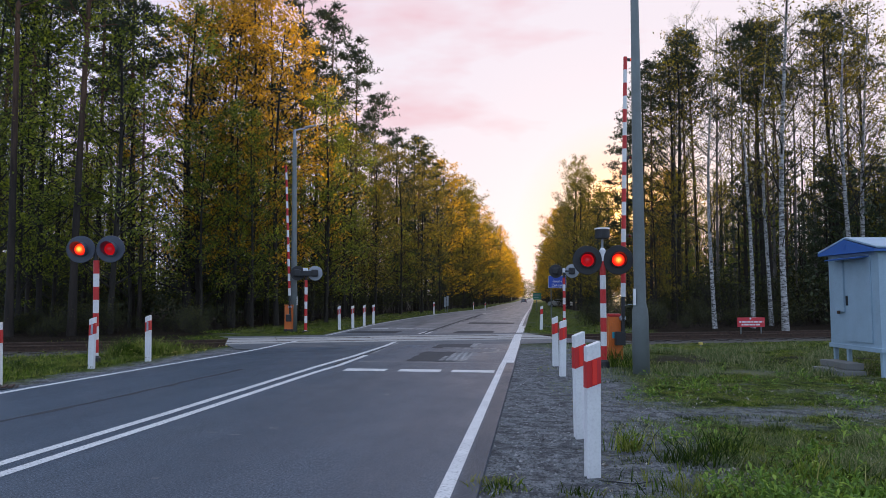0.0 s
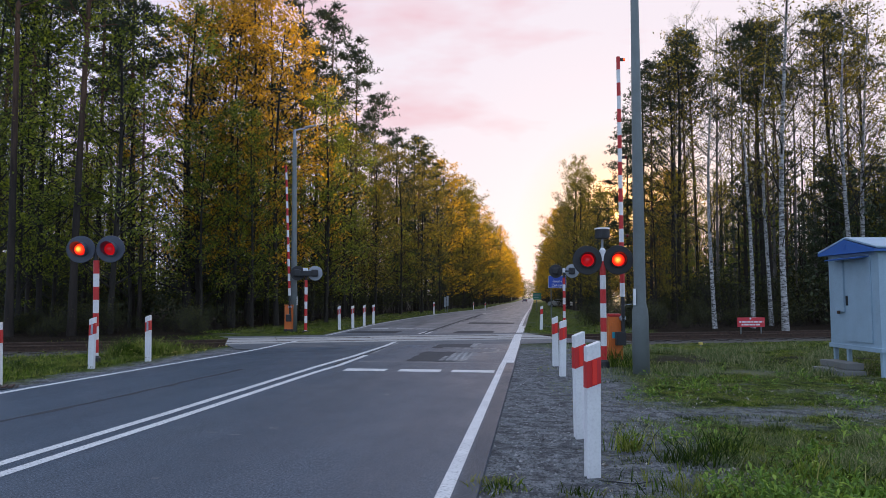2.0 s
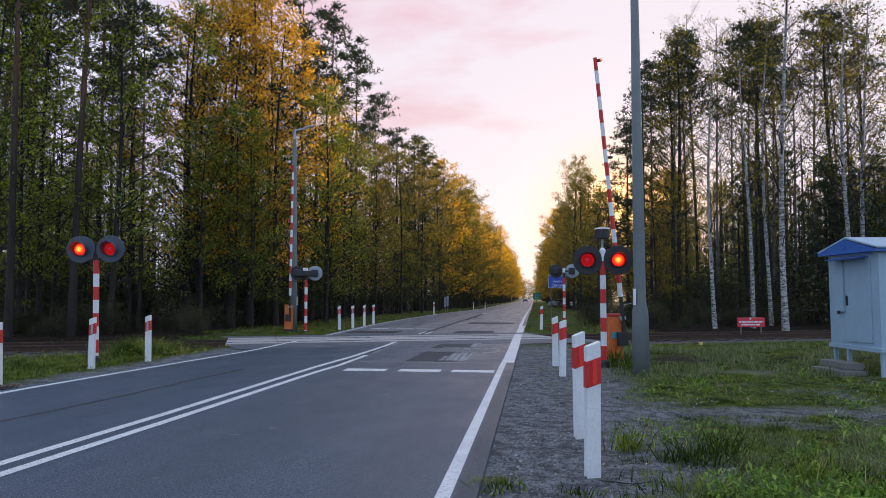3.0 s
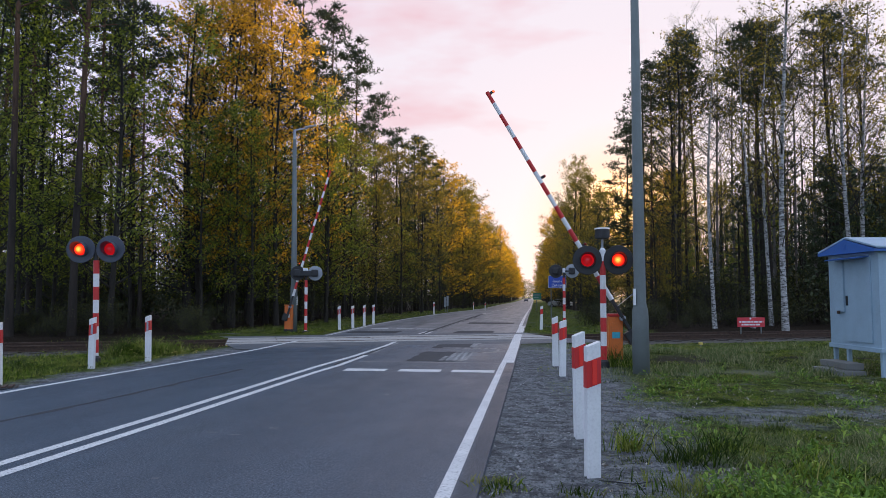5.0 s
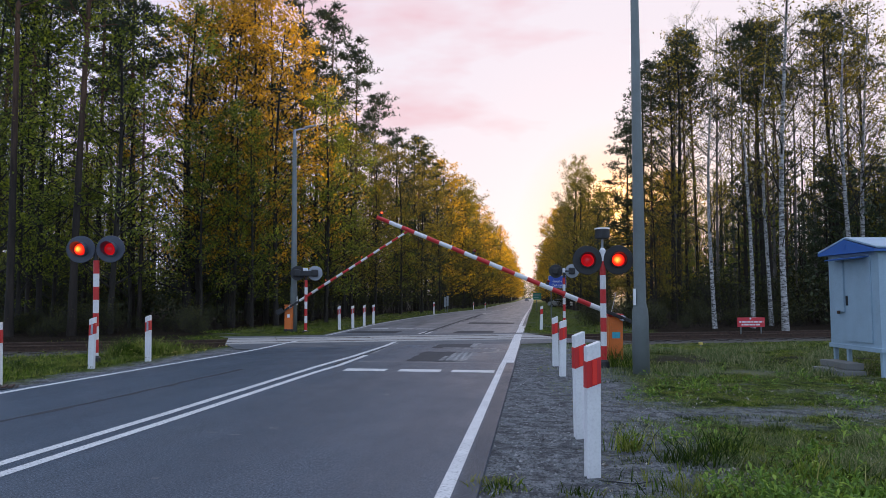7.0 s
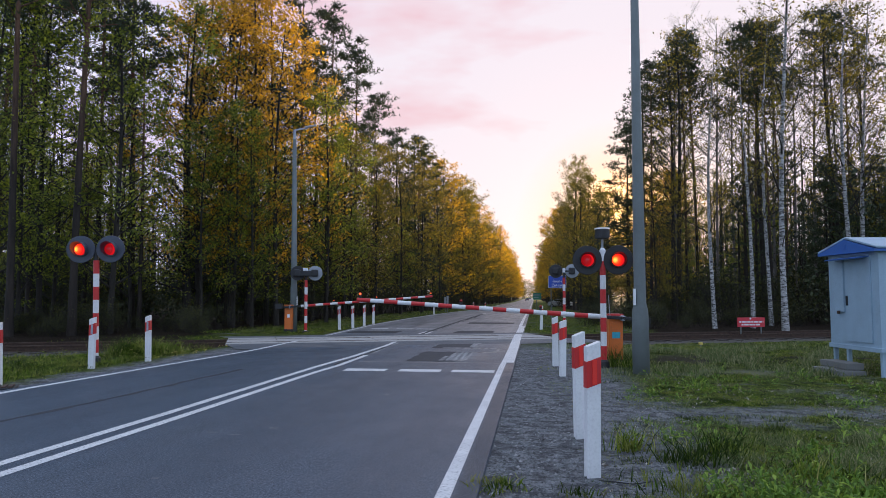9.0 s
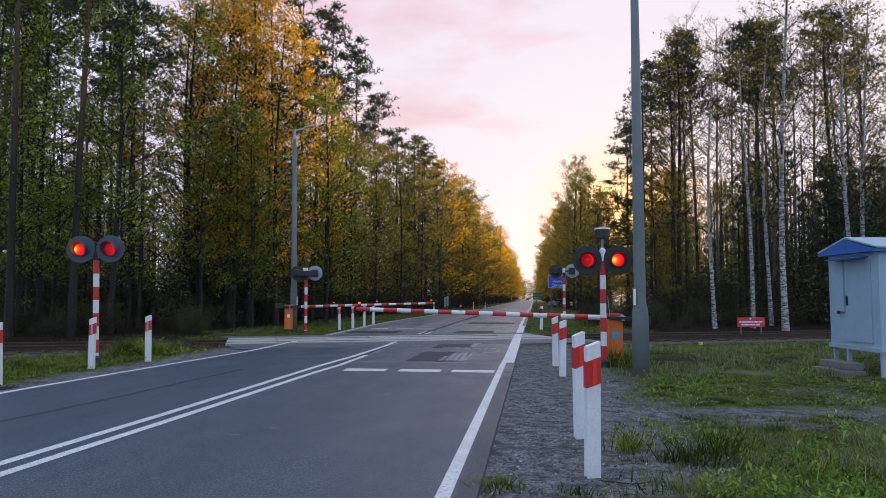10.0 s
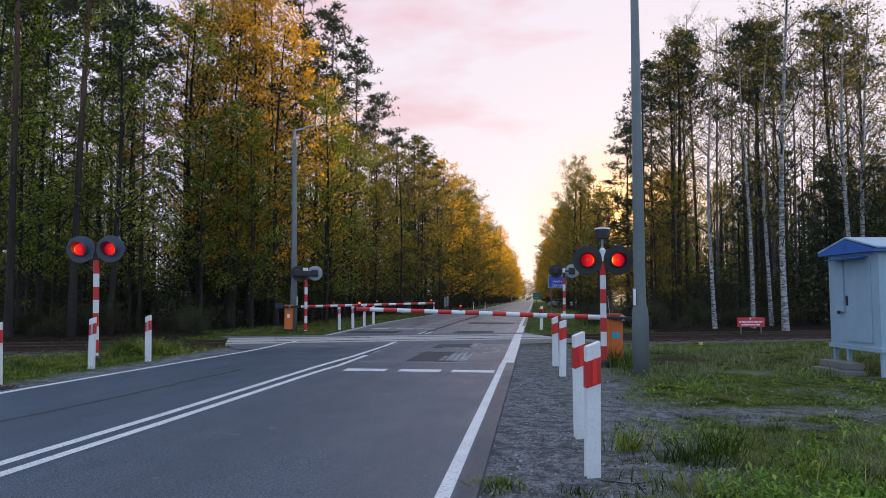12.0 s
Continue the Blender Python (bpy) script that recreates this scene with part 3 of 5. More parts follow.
def rail_mesh(x0, x1):
    prof = ((-0.07, -0.07), (0.07, -0.07), (0.07, -0.055), (0.012, -0.04), (0.012, 0.055), (0.036, 0.065), (0.036, 0.098), (0.03, 0.102), (-0.03, 0.102), (-0.036, 0.098), (-0.036, 0.065), (-0.012, 0.055), (-0.012, -0.04), (-0.07, -0.055))
    n = len(prof)
    v = [(x, a, b) for x in (x0, x1) for a, b in prof]
    f = [(i, (i + 1) % n, n + (i + 1) % n, n + i) for i in range(n)]
    return v, [q[::-1] for q in f] + [tuple(range(n)), tuple(range(2 * n - 1, n - 1, -1))]


rvv, rff = rail_mesh(-120, 120)
rail_data = mesh_of("rail", rvv, rff, M_RUST)
rail_data.materials.append(M_STEEL)
for p in rail_data.polygons:
    if p.normal.z > 0.9 and p.center.z > 0.1:
        p.material_index = 1
for y in (-0.75, 0.75):
    r = new("rail", rail_data)
    r.parent = track
    r.matrix_basis = pose(0, y, 0)
sl = mesh_of("sleeper", [(a, b, c) for a in (-0.12, 0.12) for b in (-1.25, 1.25) for c in (-0.2, -0.075)],
             [(0, 1, 3, 2), (4, 6, 7, 5), (0, 4, 5, 1), (2, 3, 7, 6), (1, 5, 7, 3), (0, 2, 6, 4)], M_SLEEPER)
for i in range(-60, 61):
    x = i * 0.62
    if -7.0 < x < 3.8:
        continue
    s_ = new("sleeper", sl)
    s_.parent = track
    s_.matrix_basis = pose(x, 0, 0)
# ballast bed: a low bank of broken stone
rnd = random.Random(5)
bv, bf_ = [], []
for _ in range(9000):
    x, y = rnd.uniform(-34, 34), rnd.gauss(0, 1.1)
    if abs(y) > 2.1 or -7.2 < x < 4.6:
        continue
    z = -0.13 - 0.06 * max(0, abs(y) - 1.2)
    r_ = rnd.uniform(0.03, 0.07)
    b0 = len(bv)
    for k in range(6):
        d = ((1, 0, 0), (-1, 0, 0), (0, 1, 0), (0, -1, 0), (0, 0, 1), (0, 0, -1))[k]
        bv.append([c + r_ * rnd.uniform(0.6, 1.2) * e for c, e in zip((x, y, z), d)])
    for f in ((0, 2, 4), (2, 1, 4), (1, 3, 4), (3, 0, 4), (2, 0, 5), (1, 2, 5), (3, 1, 5), (0, 3, 5)):
        bf_.append([b0 + i for i in f])
bed = new("ballast", mesh_of("ballast", bv, bf_, M_BALLAST))
bed.parent = track
tagged(bed, kind="stuff")
bank_v, bank_f = [], []
for x0, x1 in ((-120, -7.2), (4.4, 120)):
    b0 = len(bank_v)
    prof = ((-2.6, -0.14), (-1.9, -0.12), (-1.2, -0.10), (1.2, -0.10), (1.9, -0.12), (2.6, -0.14))
    bank_v += [(x, a, b) for x in (x0, x1) for a, b in prof]
    bank_f += [(b0 + i + 1, b0 + i, b0 + 6 + i, b0 + 7 + i) for i in range(5)]
bank = new("ballast_bank", mesh_of("ballast_bank", bank_v, [f[::-1] for f in bank_f], M_SLEEPER))
bank.parent = track

crossing = thing("crossing_deck", "pale concrete panels between the rails at the road crossing", "crossing deck", TRACK, kind="structure")
for y0, y1 in ((-1.5, -0.85), (-0.66, -0.02), (0.02, 0.66), (0.85, 1.5)):
    pb = box(-0.74, 0.74, y0, y1, -0.12, 0.10, 0.012)
    pd = bpy.data.meshes.new("deck_panel")
    pb.to_mesh(pd)
    pb.free()
    pd.materials.append(M_CONCRETE)
    for i in range(7):
        o = new("deck_panel", pd)
        o.parent = crossing
        o.matrix_basis = pose(-6.1 + i * 1.5, 0, -0.002 * ((i * 7) % 3))
# asphalt ramps up to the deck
for s_ in (-1, 1):
    rb = bmesh.new()
    q = [rb.verts.new(p) for p in ((-6.85, s_ * 1.505, 0.099), (4.2, s_ * 1.505, 0.099), (4.2 - 0.35 * s_, s_ * 3.1, 0.066), (-6.85 - 0.35 * s_, s_ * 3.1, 0.066),
                                   (-6.85, s_ * 1.51, -0.1), (4.2, s_ * 1.51, -0.1))]
    f = rb.faces.new((q[0], q[1], q[2], q[3]))
    if f.normal.z < 0:
        f.normal_flip()
    part("approach_ramp", rb, M_RAMP, crossing)

# ---- trees ----


def tube(V, F, pts, radii, n):
    b0 = len(V)
    for i, (p, r) in enumerate(zip(pts, radii)):
        d = (pts[min(i + 1, len(pts) - 1)] - pts[max(i - 1, 0)]).normalized()
        a = d.cross(Vector((0.3, 0.9, 0.2))).normalized()
        b = d.cross(a)
        for k in range(n):
            w = 2 * math.pi * k / n
            V.append(p + r * (math.cos(w) * a + math.sin(w) * b))
    for i in range(len(pts) - 1):
        for k in range(n):
            q = b0 + i * n
            F.append((q + k, q + (k + 1) % n, q + n + (k + 1) % n, q + n + k))


def skeleton_of(rnd, height, r0, limbs, first, last, reach, rise, droop, twigs, lean=0.3, bare_stubs=0):
    """Trunk, limbs and twigs of a tree. Returns vertices, faces and the places where leaves grow, with the limb's direction."""
    V, F, spots = [], [], []
    ph, am = rnd.uniform(0, 6), rnd.uniform(0.4, 1) * lean

    def axis_at(z):
        k = z / height
        return Vector((am * math.sin(ph + 3.1 * k) * k, am * math.cos(ph * 1.7 + 2.6 * k) * k, z))

    n = 11
    pts = [axis_at(height * i / n) for i in range(n + 1)]
    rad = [r0 * (1.25 if i == 0 else 1.0) * (1 - 0.93 * (i / n)) ** 0.8 for i in range(n + 1)]
    tube(V, F, pts, rad, 8)
    spots.append(len(F))
    for i in range(limbs + bare_stubs):
        stub = i >= limbs
        k = rnd.uniform(first * 0.35, first) if stub else first + (last - first) * ((i + rnd.random()) / limbs)
        z = height * k
        w = i * 2.4 + rnd.uniform(-0.5, 0.5)
        length = rnd.uniform(0.5, 1.6) if stub else reach(min(max((k - first) / (last - first), 0), 1)) * rnd.uniform(0.7, 1.2)
        up = rise * rnd.uniform(0.6, 1.4)
        p, d = axis_at(z), Vector((math.cos(w), math.sin(w), up)).normalized()
        pl = [p]
        m_ = 5
        for j in range(m_):
            d = (d + Vector((rnd.uniform(-0.22, 0.22), rnd.uniform(-0.22, 0.22), rnd.uniform(-0.12, 0.16) - droop))).normalized()
            p = p + d * (length / m_)
            pl.append(p)
        rl = max(r0 * 0.30 * (1 - k) + 0.012, 0.014) * (0.5 if stub else 1)
        tube(V, F, pl, [rl * (1 - 0.8 * j / m_) for j in range(m_ + 1)], 4)
        if stub:
            continue
        spots += [(pl[j], d) for j in range(2, m_ + 1)]
        for t in range(twigs):
            j = rnd.randint(1, m_ - 1)
            q = pl[j].lerp(pl[j + 1], rnd.random())
            e = ((pl[j + 1] - pl[j]).normalized() + Vector((rnd.uniform(-1, 1), rnd.uniform(-1, 1), rnd.uniform(-0.5, 0.7)))).normalized()
            tl = length * rnd.uniform(0.22, 0.45)
            q2 = q + e * tl * 0.55
            q3 = q2 + (e + Vector((rnd.uniform(-0.4, 0.4), rnd.uniform(-0.4, 0.4), rnd.uniform(-0.3, 0.3) - droop))).normalized() * tl * 0.45
            tube(V, F, [q, q2, q3], [rl * 0.4, rl * 0.26, 0.006], 3)
            spots += [(q2, e), (q3, e), (q2.lerp(q3, 0.5), e)]
    return V, F, spots[1:], spots[0]


def leaf_mesh(name, rs, spots, count, spread, size, material):
    base = np.array([tuple(p) for p, d in spots])
    share = rs.uniform(0, 1, len(base)) ** 3
    pick = base[rs.choice(len(base), count, p=share / share.sum())]
    P = pick + rs.normal(0, 1, (count, 3)) * np.array([spread, spread, spread * 0.7])
    a = rs.normal(0, 1, (count, 3))
    a /= np.linalg.norm(a, axis=1)[:, None]
    b = np.cross(a, rs.normal(0, 1, (count, 3)))
    b /= np.linalg.norm(b, axis=1)[:, None]
    s = size * rs.uniform(0.6, 1.3, (count, 1))
    c = np.cross(a, b)
    V = np.concatenate([P - a * s, P - b * s * 0.55 + c * s * 0.15, P + a * s, P + b * s * 0.55 + c * s * 0.15], axis=1).reshape(-1, 3)
    F = np.arange(count * 4).reshape(-1, 4)
    return mesh_of(name, V.tolist(), F.tolist(), material)


def needle_mesh(name, rs, spots, tufts, per, spread, length, material):
    base = np.array([tuple(p) for p, d in spots])
    way = np.array([tuple(d) for p, d in spots])
    k = rs.randint(0, len(base), tufts)
    P = base[k] + rs.normal(0, 1, (tufts, 3)) * np.array([spread, spread, spread * 0.45])
    P = np.repeat(P, per, axis=0)
    D = np.repeat(way[k], per, axis=0) * 0.7 + rs.normal(0, 0.75, (tufts * per, 3)) + np.array([0, 0, 0.25])
    D /= np.linalg.norm(D, axis=1)[:, None]
    S = np.cross(D, rs.normal(0, 1, D.shape))
    S /= np.linalg.norm(S, axis=1)[:, None]
    L = length * rs.uniform(0.6, 1.25, (len(D), 1))
    V = np.concatenate([P - S * 0.022, P + S * 0.022, P + D * L], axis=1).reshape(-1, 3)
    F = np.arange(len(D) * 3).reshape(-1, 3)
    return mesh_of(name, V.tolist(), F.tolist(), material)


def tree_kind(name, label, seed, kind, height, leaves, material, wood, group):
    """Builds one tree with its trunk and crown, to be copied to its places."""
    rnd, rs = random.Random(seed), np.random.RandomState(seed)
    if kind == "pine":
        V, F, S, cut = skeleton_of(rnd, height, 0.135, 30, 0.52, 0.99, lambda k: 2.3 * (1 - k) ** 0.6 + 0.35, 0.35, 0.02, 5, 0.35, 14)
        crown = needle_mesh("crown", rs, S, leaves, 7, 0.20, 0.24, material)
    elif kind == "high":
        V, F, S, cut = skeleton_of(rnd, height, 0.12, 22, 0.69, 0.99, lambda k: 2.0 * (1 - k) ** 0.6 + 0.4, 0.35, 0.02, 5, 0.5, 18)
        crown = needle_mesh("crown", rs, S, leaves, 7, 0.22, 0.24, material)
    elif kind == "shaggy":
        V, F, S, cut = skeleton_of(rnd, height, 0.15, 44, 0.22, 0.99, lambda k: 2.5 * (1 - k) ** 0.8 + 0.3, 0.15, 0.05, 5, 0.2, 6)
        crown = needle_mesh("crown", rs, S, leaves, 7, 0.22, 0.25, material)
    elif kind == "broad":
        V, F, S, cut = skeleton_of(rnd, height, 0.14, 38, 0.10, 0.98, lambda k: 3.4 * (1 - k * k) ** 0.6 + 0.5, 0.6, 0.0, 8, 0.6, 0)
        crown = leaf_mesh("crown", rs, S, leaves, 0.21, 0.085, material)
    elif kind == "twiggy":
        V, F, S, cut = skeleton_of(rnd, height, 0.11, 34, 0.45, 0.99, lambda k: 2.6 * (1 - k) ** 0.4 + 0.5, 1.0, 0.02, 16, 0.6, 2)
        crown = leaf_mesh("crown", rs, S, leaves, 0.15, 0.05, material)
    elif kind == "full":
        V, F, S, cut = skeleton_of(rnd, height, 0.19, 40, 0.05, 0.98, lambda k: 3.8 * (1 - k ** 3) ** 0.7 + 0.4, 0.6, 0.0, 7, 0.6, 0)
        crown = leaf_mesh("crown", rs, S, leaves, 0.30, 0.12, material)
    elif kind == "slim":
        V, F, S, cut = skeleton_of(rnd, height, 0.12, 26, 0.30, 0.99, lambda k: 2.1 * (1 - k) ** 0.5 + 0.4, 1.0, 0.03, 7, 0.7, 5)
        crown = leaf_mesh("crown", rs, S, leaves, 0.20, 0.064, material)
    else:
        V, F, S, cut = [], [], [], 0
        for i in range(7):
            v2, f2, s2, _ = skeleton_of(rnd, height * rnd.uniform(0.6, 1), 0.03, 9, 0.15, 0.98, lambda k: 1.1 * (1 - k) + 0.3, 0.8, 0.0, 4, 1.2)
            off = Vector((rnd.uniform(-1, 1), rnd.uniform(-1, 1), 0))
            b0 = len(V)
            V += [p + off for p in v2]
            F += [tuple(b0 + j for j in f) for f in f2]
            S += [(p + off, d) for p, d in s2]
        crown = leaf_mesh("crown", rs, S, leaves, 0.28, 0.07, material)
    root = thing(name, label, "bush" if kind == "bush" else "tree", None, group)
    t_ = new("trunk" if cut else "branchwork", mesh_of("trunk", V, F, wood, True))
    t_.parent = root
    if wood == M_BIRCH:
        t_.data.materials.append(M_BARK)
        t_.data.polygons.foreach_set("material_index", [0 if i < cut else 1 for i in range(len(F))])
    if not cut:
        tagged(t_, kind="stuff")
    c_ = new("crown", crown)
    c_.parent = root
    root["height"] = height
    return root


G_L, G_R = "trees of the roadside forest", "trees of the roadside forest"
PINES = [tree_kind("pine_tree", "tall Scots pine with bare reddish trunk and dark crown", 11 + i, "pine", 20, 1500, M_NEEDLE, M_PINEBARK, G_L) for i in range(3)]
HIGH = [tree_kind("pine_tree", "tall slender pine with a small high crown", 15 + i, "high", 20, 1150, M_NEEDLE, M_PINEBARK, G_L) for i in range(2)]
SHAGGY = [tree_kind("pine_tree", "bushy dark green conifer standing among the forest trees", 21 + i, "shaggy", 16, 1700, M_NEEDLE, M_BARK, G_L) for i in range(2)]
GREEN = [tree_kind("deciduous_tree", "broadleaf forest tree in sparse green spring leaf", 31 + i, "broad", 18, 6200, M_LEAF, M_BARK, G_L) for i in range(3)]
OLIVE = [tree_kind("deciduous_tree", "broadleaf forest tree in olive spring leaf", 41 + i, "broad", 18, 5600, M_OLIVE, M_BARK, G_L) for i in range(3)]
GOLD = [tree_kind("deciduous_tree", "broadleaf tree with dense golden yellow young leaves, partly sunlight in the colour", 51 + i, "broad", 18, 4600, M_GOLD_SUN, M_BARK, G_L) for i in range(2)]
FAR_O = [tree_kind("deciduous_tree", "full broadleaf roadside tree in olive spring leaf", 91 + i, "full", 18, 5200, M_OLIVE, M_BARK, G_L) for i in range(2)]
FAR_G = [tree_kind("deciduous_tree", "full broadleaf roadside tree in golden young leaf, partly sunlight in the colour", 95 + i, "full", 18, 5200, M_GOLD_SUN, M_BARK, G_L) for i in range(2)]
SLIM = [tree_kind("young_tree", "slender young tree with thin sparse green leaves", 61 + i, "slim", 14, 1900, M_OLIVE, M_BARK, G_L) for i in range(3)]
BIRCH = [tree_kind("birch_tree", "white-barked birch with black marks and thin spring leaves", 71 + i, "slim", 17, 1700, M_OLIVE, M_BIRCH, G_L) for i in range(2)]
BARE = [tree_kind("birch_tree", "tall thin tree with fine nearly bare twigs", 77 + i, "twiggy", 19, 500, M_OLIVE, M_TWIG, G_L) for i in range(2)]
BUSH = [tree_kind("bush", "loose green bush of thin stems at the forest edge", 81 + i, "bush", 3.2, 1000, M_UNDER_SHADE, M_BARK, "forest undergrowth") for i in range(3)]
KINDS = PINES + HIGH + SHAGGY + GREEN + OLIVE + GOLD + FAR_O + FAR_G + SLIM + BIRCH + BARE + BUSH
place_rnd = random.Random(99)


def plant(kinds, x, y, height, turn=None):
    proto = place_rnd.choice(kinds)
    k = height / proto["height"]
    ob = copy_thing(proto, Matrix())
    ob.matrix_basis = Matrix.Translation((x, y, level(x, y) - 0.12)) @ pose(0, 0, 0, 0, 0, place_rnd.uniform(0, 360) if turn is None else turn) @ Matrix.Diagonal((k * place_rnd.uniform(0.9, 1.1), k * place_rnd.uniform(0.9, 1.1), k, 1))
    return ob


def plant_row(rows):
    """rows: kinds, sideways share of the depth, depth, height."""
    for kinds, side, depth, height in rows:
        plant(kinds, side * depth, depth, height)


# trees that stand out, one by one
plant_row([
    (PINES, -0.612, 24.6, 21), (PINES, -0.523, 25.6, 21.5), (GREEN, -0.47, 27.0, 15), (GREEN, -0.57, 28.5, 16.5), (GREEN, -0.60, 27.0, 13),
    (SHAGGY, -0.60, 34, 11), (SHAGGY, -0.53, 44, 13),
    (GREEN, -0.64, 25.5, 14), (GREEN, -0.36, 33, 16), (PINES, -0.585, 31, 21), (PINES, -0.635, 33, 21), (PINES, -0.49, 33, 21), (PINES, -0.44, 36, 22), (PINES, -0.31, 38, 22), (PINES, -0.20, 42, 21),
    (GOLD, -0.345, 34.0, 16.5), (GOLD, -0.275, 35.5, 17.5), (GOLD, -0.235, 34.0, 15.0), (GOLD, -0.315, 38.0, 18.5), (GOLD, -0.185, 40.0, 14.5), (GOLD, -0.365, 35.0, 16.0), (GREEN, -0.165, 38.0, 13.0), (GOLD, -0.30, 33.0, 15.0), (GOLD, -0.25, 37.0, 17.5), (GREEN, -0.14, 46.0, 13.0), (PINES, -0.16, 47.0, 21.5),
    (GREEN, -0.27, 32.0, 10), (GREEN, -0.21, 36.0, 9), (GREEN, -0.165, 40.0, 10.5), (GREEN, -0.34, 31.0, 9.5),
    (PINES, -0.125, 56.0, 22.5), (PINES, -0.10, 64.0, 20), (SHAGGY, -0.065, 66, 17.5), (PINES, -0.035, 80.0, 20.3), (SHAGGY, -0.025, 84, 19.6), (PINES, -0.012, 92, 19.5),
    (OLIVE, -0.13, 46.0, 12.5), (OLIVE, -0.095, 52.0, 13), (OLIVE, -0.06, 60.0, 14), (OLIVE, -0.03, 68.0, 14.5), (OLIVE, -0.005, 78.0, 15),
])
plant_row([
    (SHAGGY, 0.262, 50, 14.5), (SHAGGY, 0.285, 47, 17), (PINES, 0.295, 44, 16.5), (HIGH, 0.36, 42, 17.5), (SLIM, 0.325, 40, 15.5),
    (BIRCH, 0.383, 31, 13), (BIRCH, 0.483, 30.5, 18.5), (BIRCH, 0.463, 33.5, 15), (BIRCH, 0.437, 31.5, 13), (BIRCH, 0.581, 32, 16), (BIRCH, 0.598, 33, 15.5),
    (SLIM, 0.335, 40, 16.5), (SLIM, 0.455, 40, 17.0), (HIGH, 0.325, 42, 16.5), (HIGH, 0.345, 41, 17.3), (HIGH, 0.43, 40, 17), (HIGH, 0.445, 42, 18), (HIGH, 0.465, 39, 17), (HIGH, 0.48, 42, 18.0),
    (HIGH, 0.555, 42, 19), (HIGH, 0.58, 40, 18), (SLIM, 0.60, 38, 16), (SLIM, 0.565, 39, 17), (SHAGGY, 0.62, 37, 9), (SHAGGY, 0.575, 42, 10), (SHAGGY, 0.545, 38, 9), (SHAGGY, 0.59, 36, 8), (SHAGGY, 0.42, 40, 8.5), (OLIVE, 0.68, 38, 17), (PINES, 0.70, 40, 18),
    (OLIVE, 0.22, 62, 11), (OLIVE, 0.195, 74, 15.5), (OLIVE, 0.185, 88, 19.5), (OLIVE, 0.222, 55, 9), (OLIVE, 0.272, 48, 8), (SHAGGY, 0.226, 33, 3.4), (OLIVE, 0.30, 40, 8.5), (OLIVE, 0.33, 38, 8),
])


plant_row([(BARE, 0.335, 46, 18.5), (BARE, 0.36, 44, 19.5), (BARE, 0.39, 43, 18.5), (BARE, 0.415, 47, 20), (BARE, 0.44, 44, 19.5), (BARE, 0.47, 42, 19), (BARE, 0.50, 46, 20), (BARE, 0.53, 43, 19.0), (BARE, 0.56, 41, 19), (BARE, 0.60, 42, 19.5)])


def clear_of(spots_, x, y, gap):
    return all((x - a) ** 2 + (y - b) ** 2 > gap * gap for a, b in spots_)


def fill(kinds, n, u_range, v_range, gap, heights, seed, keep):
    """Scatters trees over a stretch of the plan."""
    r_ = random.Random(seed)
    done = []
    for _ in range(n * 12):
        if len(done) == n:
            break
        u, v = r_.uniform(*u_range), r_.uniform(*v_range)
        w = ROAD @ Vector((u, v, 0))
        tt = (TRACK.inverted() @ w).y
        share = w.x / max(w.y, 1.0)
        if (v < 90 and (-0.425 < share < -0.38 or (0.224 < share < 0.262 and v > 50))) or 0.238 < share < 0.258:
            continue
        if tt > 6.0 and keep(u, v) and clear_of(done, w.x, w.y, gap):
            done.append((w.x, w.y))
            plant(r_.choice(kinds), w.x, w.y, r_.uniform(*heights))


inside_l = lambda u, v: u > -0.80 * v - 5
inside_r = lambda u, v: u < 0.60 * v + 3
fill([HIGH, PINES, GREEN, HIGH], 24, (-50, -14.5), (28, 50), 2.4, (14, 21), 1, inside_l)
fill([SLIM, GREEN, GREEN], 32, (-46, -13.5), (22, 42), 1.7, (7, 12), 2, inside_l)
fill([SHAGGY, OLIVE], 34, (-64, -26), (52, 88), 2.6, (11, 15), 36, inside_l)
fill([GREEN], 12, (-15.5, -12.5), (38, 90), 3.0, (6, 11), 12, inside_l)
fill([FAR_O], 12, (-20, -13.5), (44, 90), 3.0, (10, 16), 22, inside_l)
fill([FAR_O, OLIVE, FAR_O, PINES], 38, (-26, -13), (72, 260), 3.2, (15, 21), 3, inside_l)
fill([FAR_O, FAR_O, FAR_G], 16, (-13.0, -10.6), (95, 200), 4.0, (18, 21.5), 4, inside_l)
fill([FAR_G, FAR_G, FAR_O], 34, (-12.2, -9.6), (200, 520), 4.0, (18, 23), 24, inside_l)
fill([SLIM, PINES, HIGH, SLIM], 34, (12, 56), (36, 76), 2.2, (8, 12.0), 5, inside_r)
fill([SHAGGY, OLIVE, OLIVE], 44, (16, 60), (60, 92), 2.4, (12, 15), 35, inside_r)
fill([SHAGGY], 32, (14, 46), (40, 64), 2.2, (6.5, 9.5), 25, inside_r)
fill([GREEN], 18, (9, 46), (33, 52), 2.0, (4, 8), 15, inside_r)
fill([FAR_O, SHAGGY, FAR_G], 56, (7.5, 26), (90, 300), 3.0, (16, 20), 6, inside_r)
fill([FAR_G, FAR_G, FAR_O], 46, (4.0, 6.6), (115, 520), 4.0, (16, 21), 7, inside_r)
fill([FAR_O], 12, (-13, 7), (600, 640), 2.5, (13, 17), 21, lambda u, v: True)
for u_, v_, h_ in ((6.6, 66, 11.5), (6.2, 78, 15.0), (5.6, 92, 16.5), (5.0, 106, 16.5), (7.5, 58, 9.5)):
    w_ = ROAD @ Vector((u_, v_, 0))
    plant(FAR_O, w_.x, w_.y, h_)
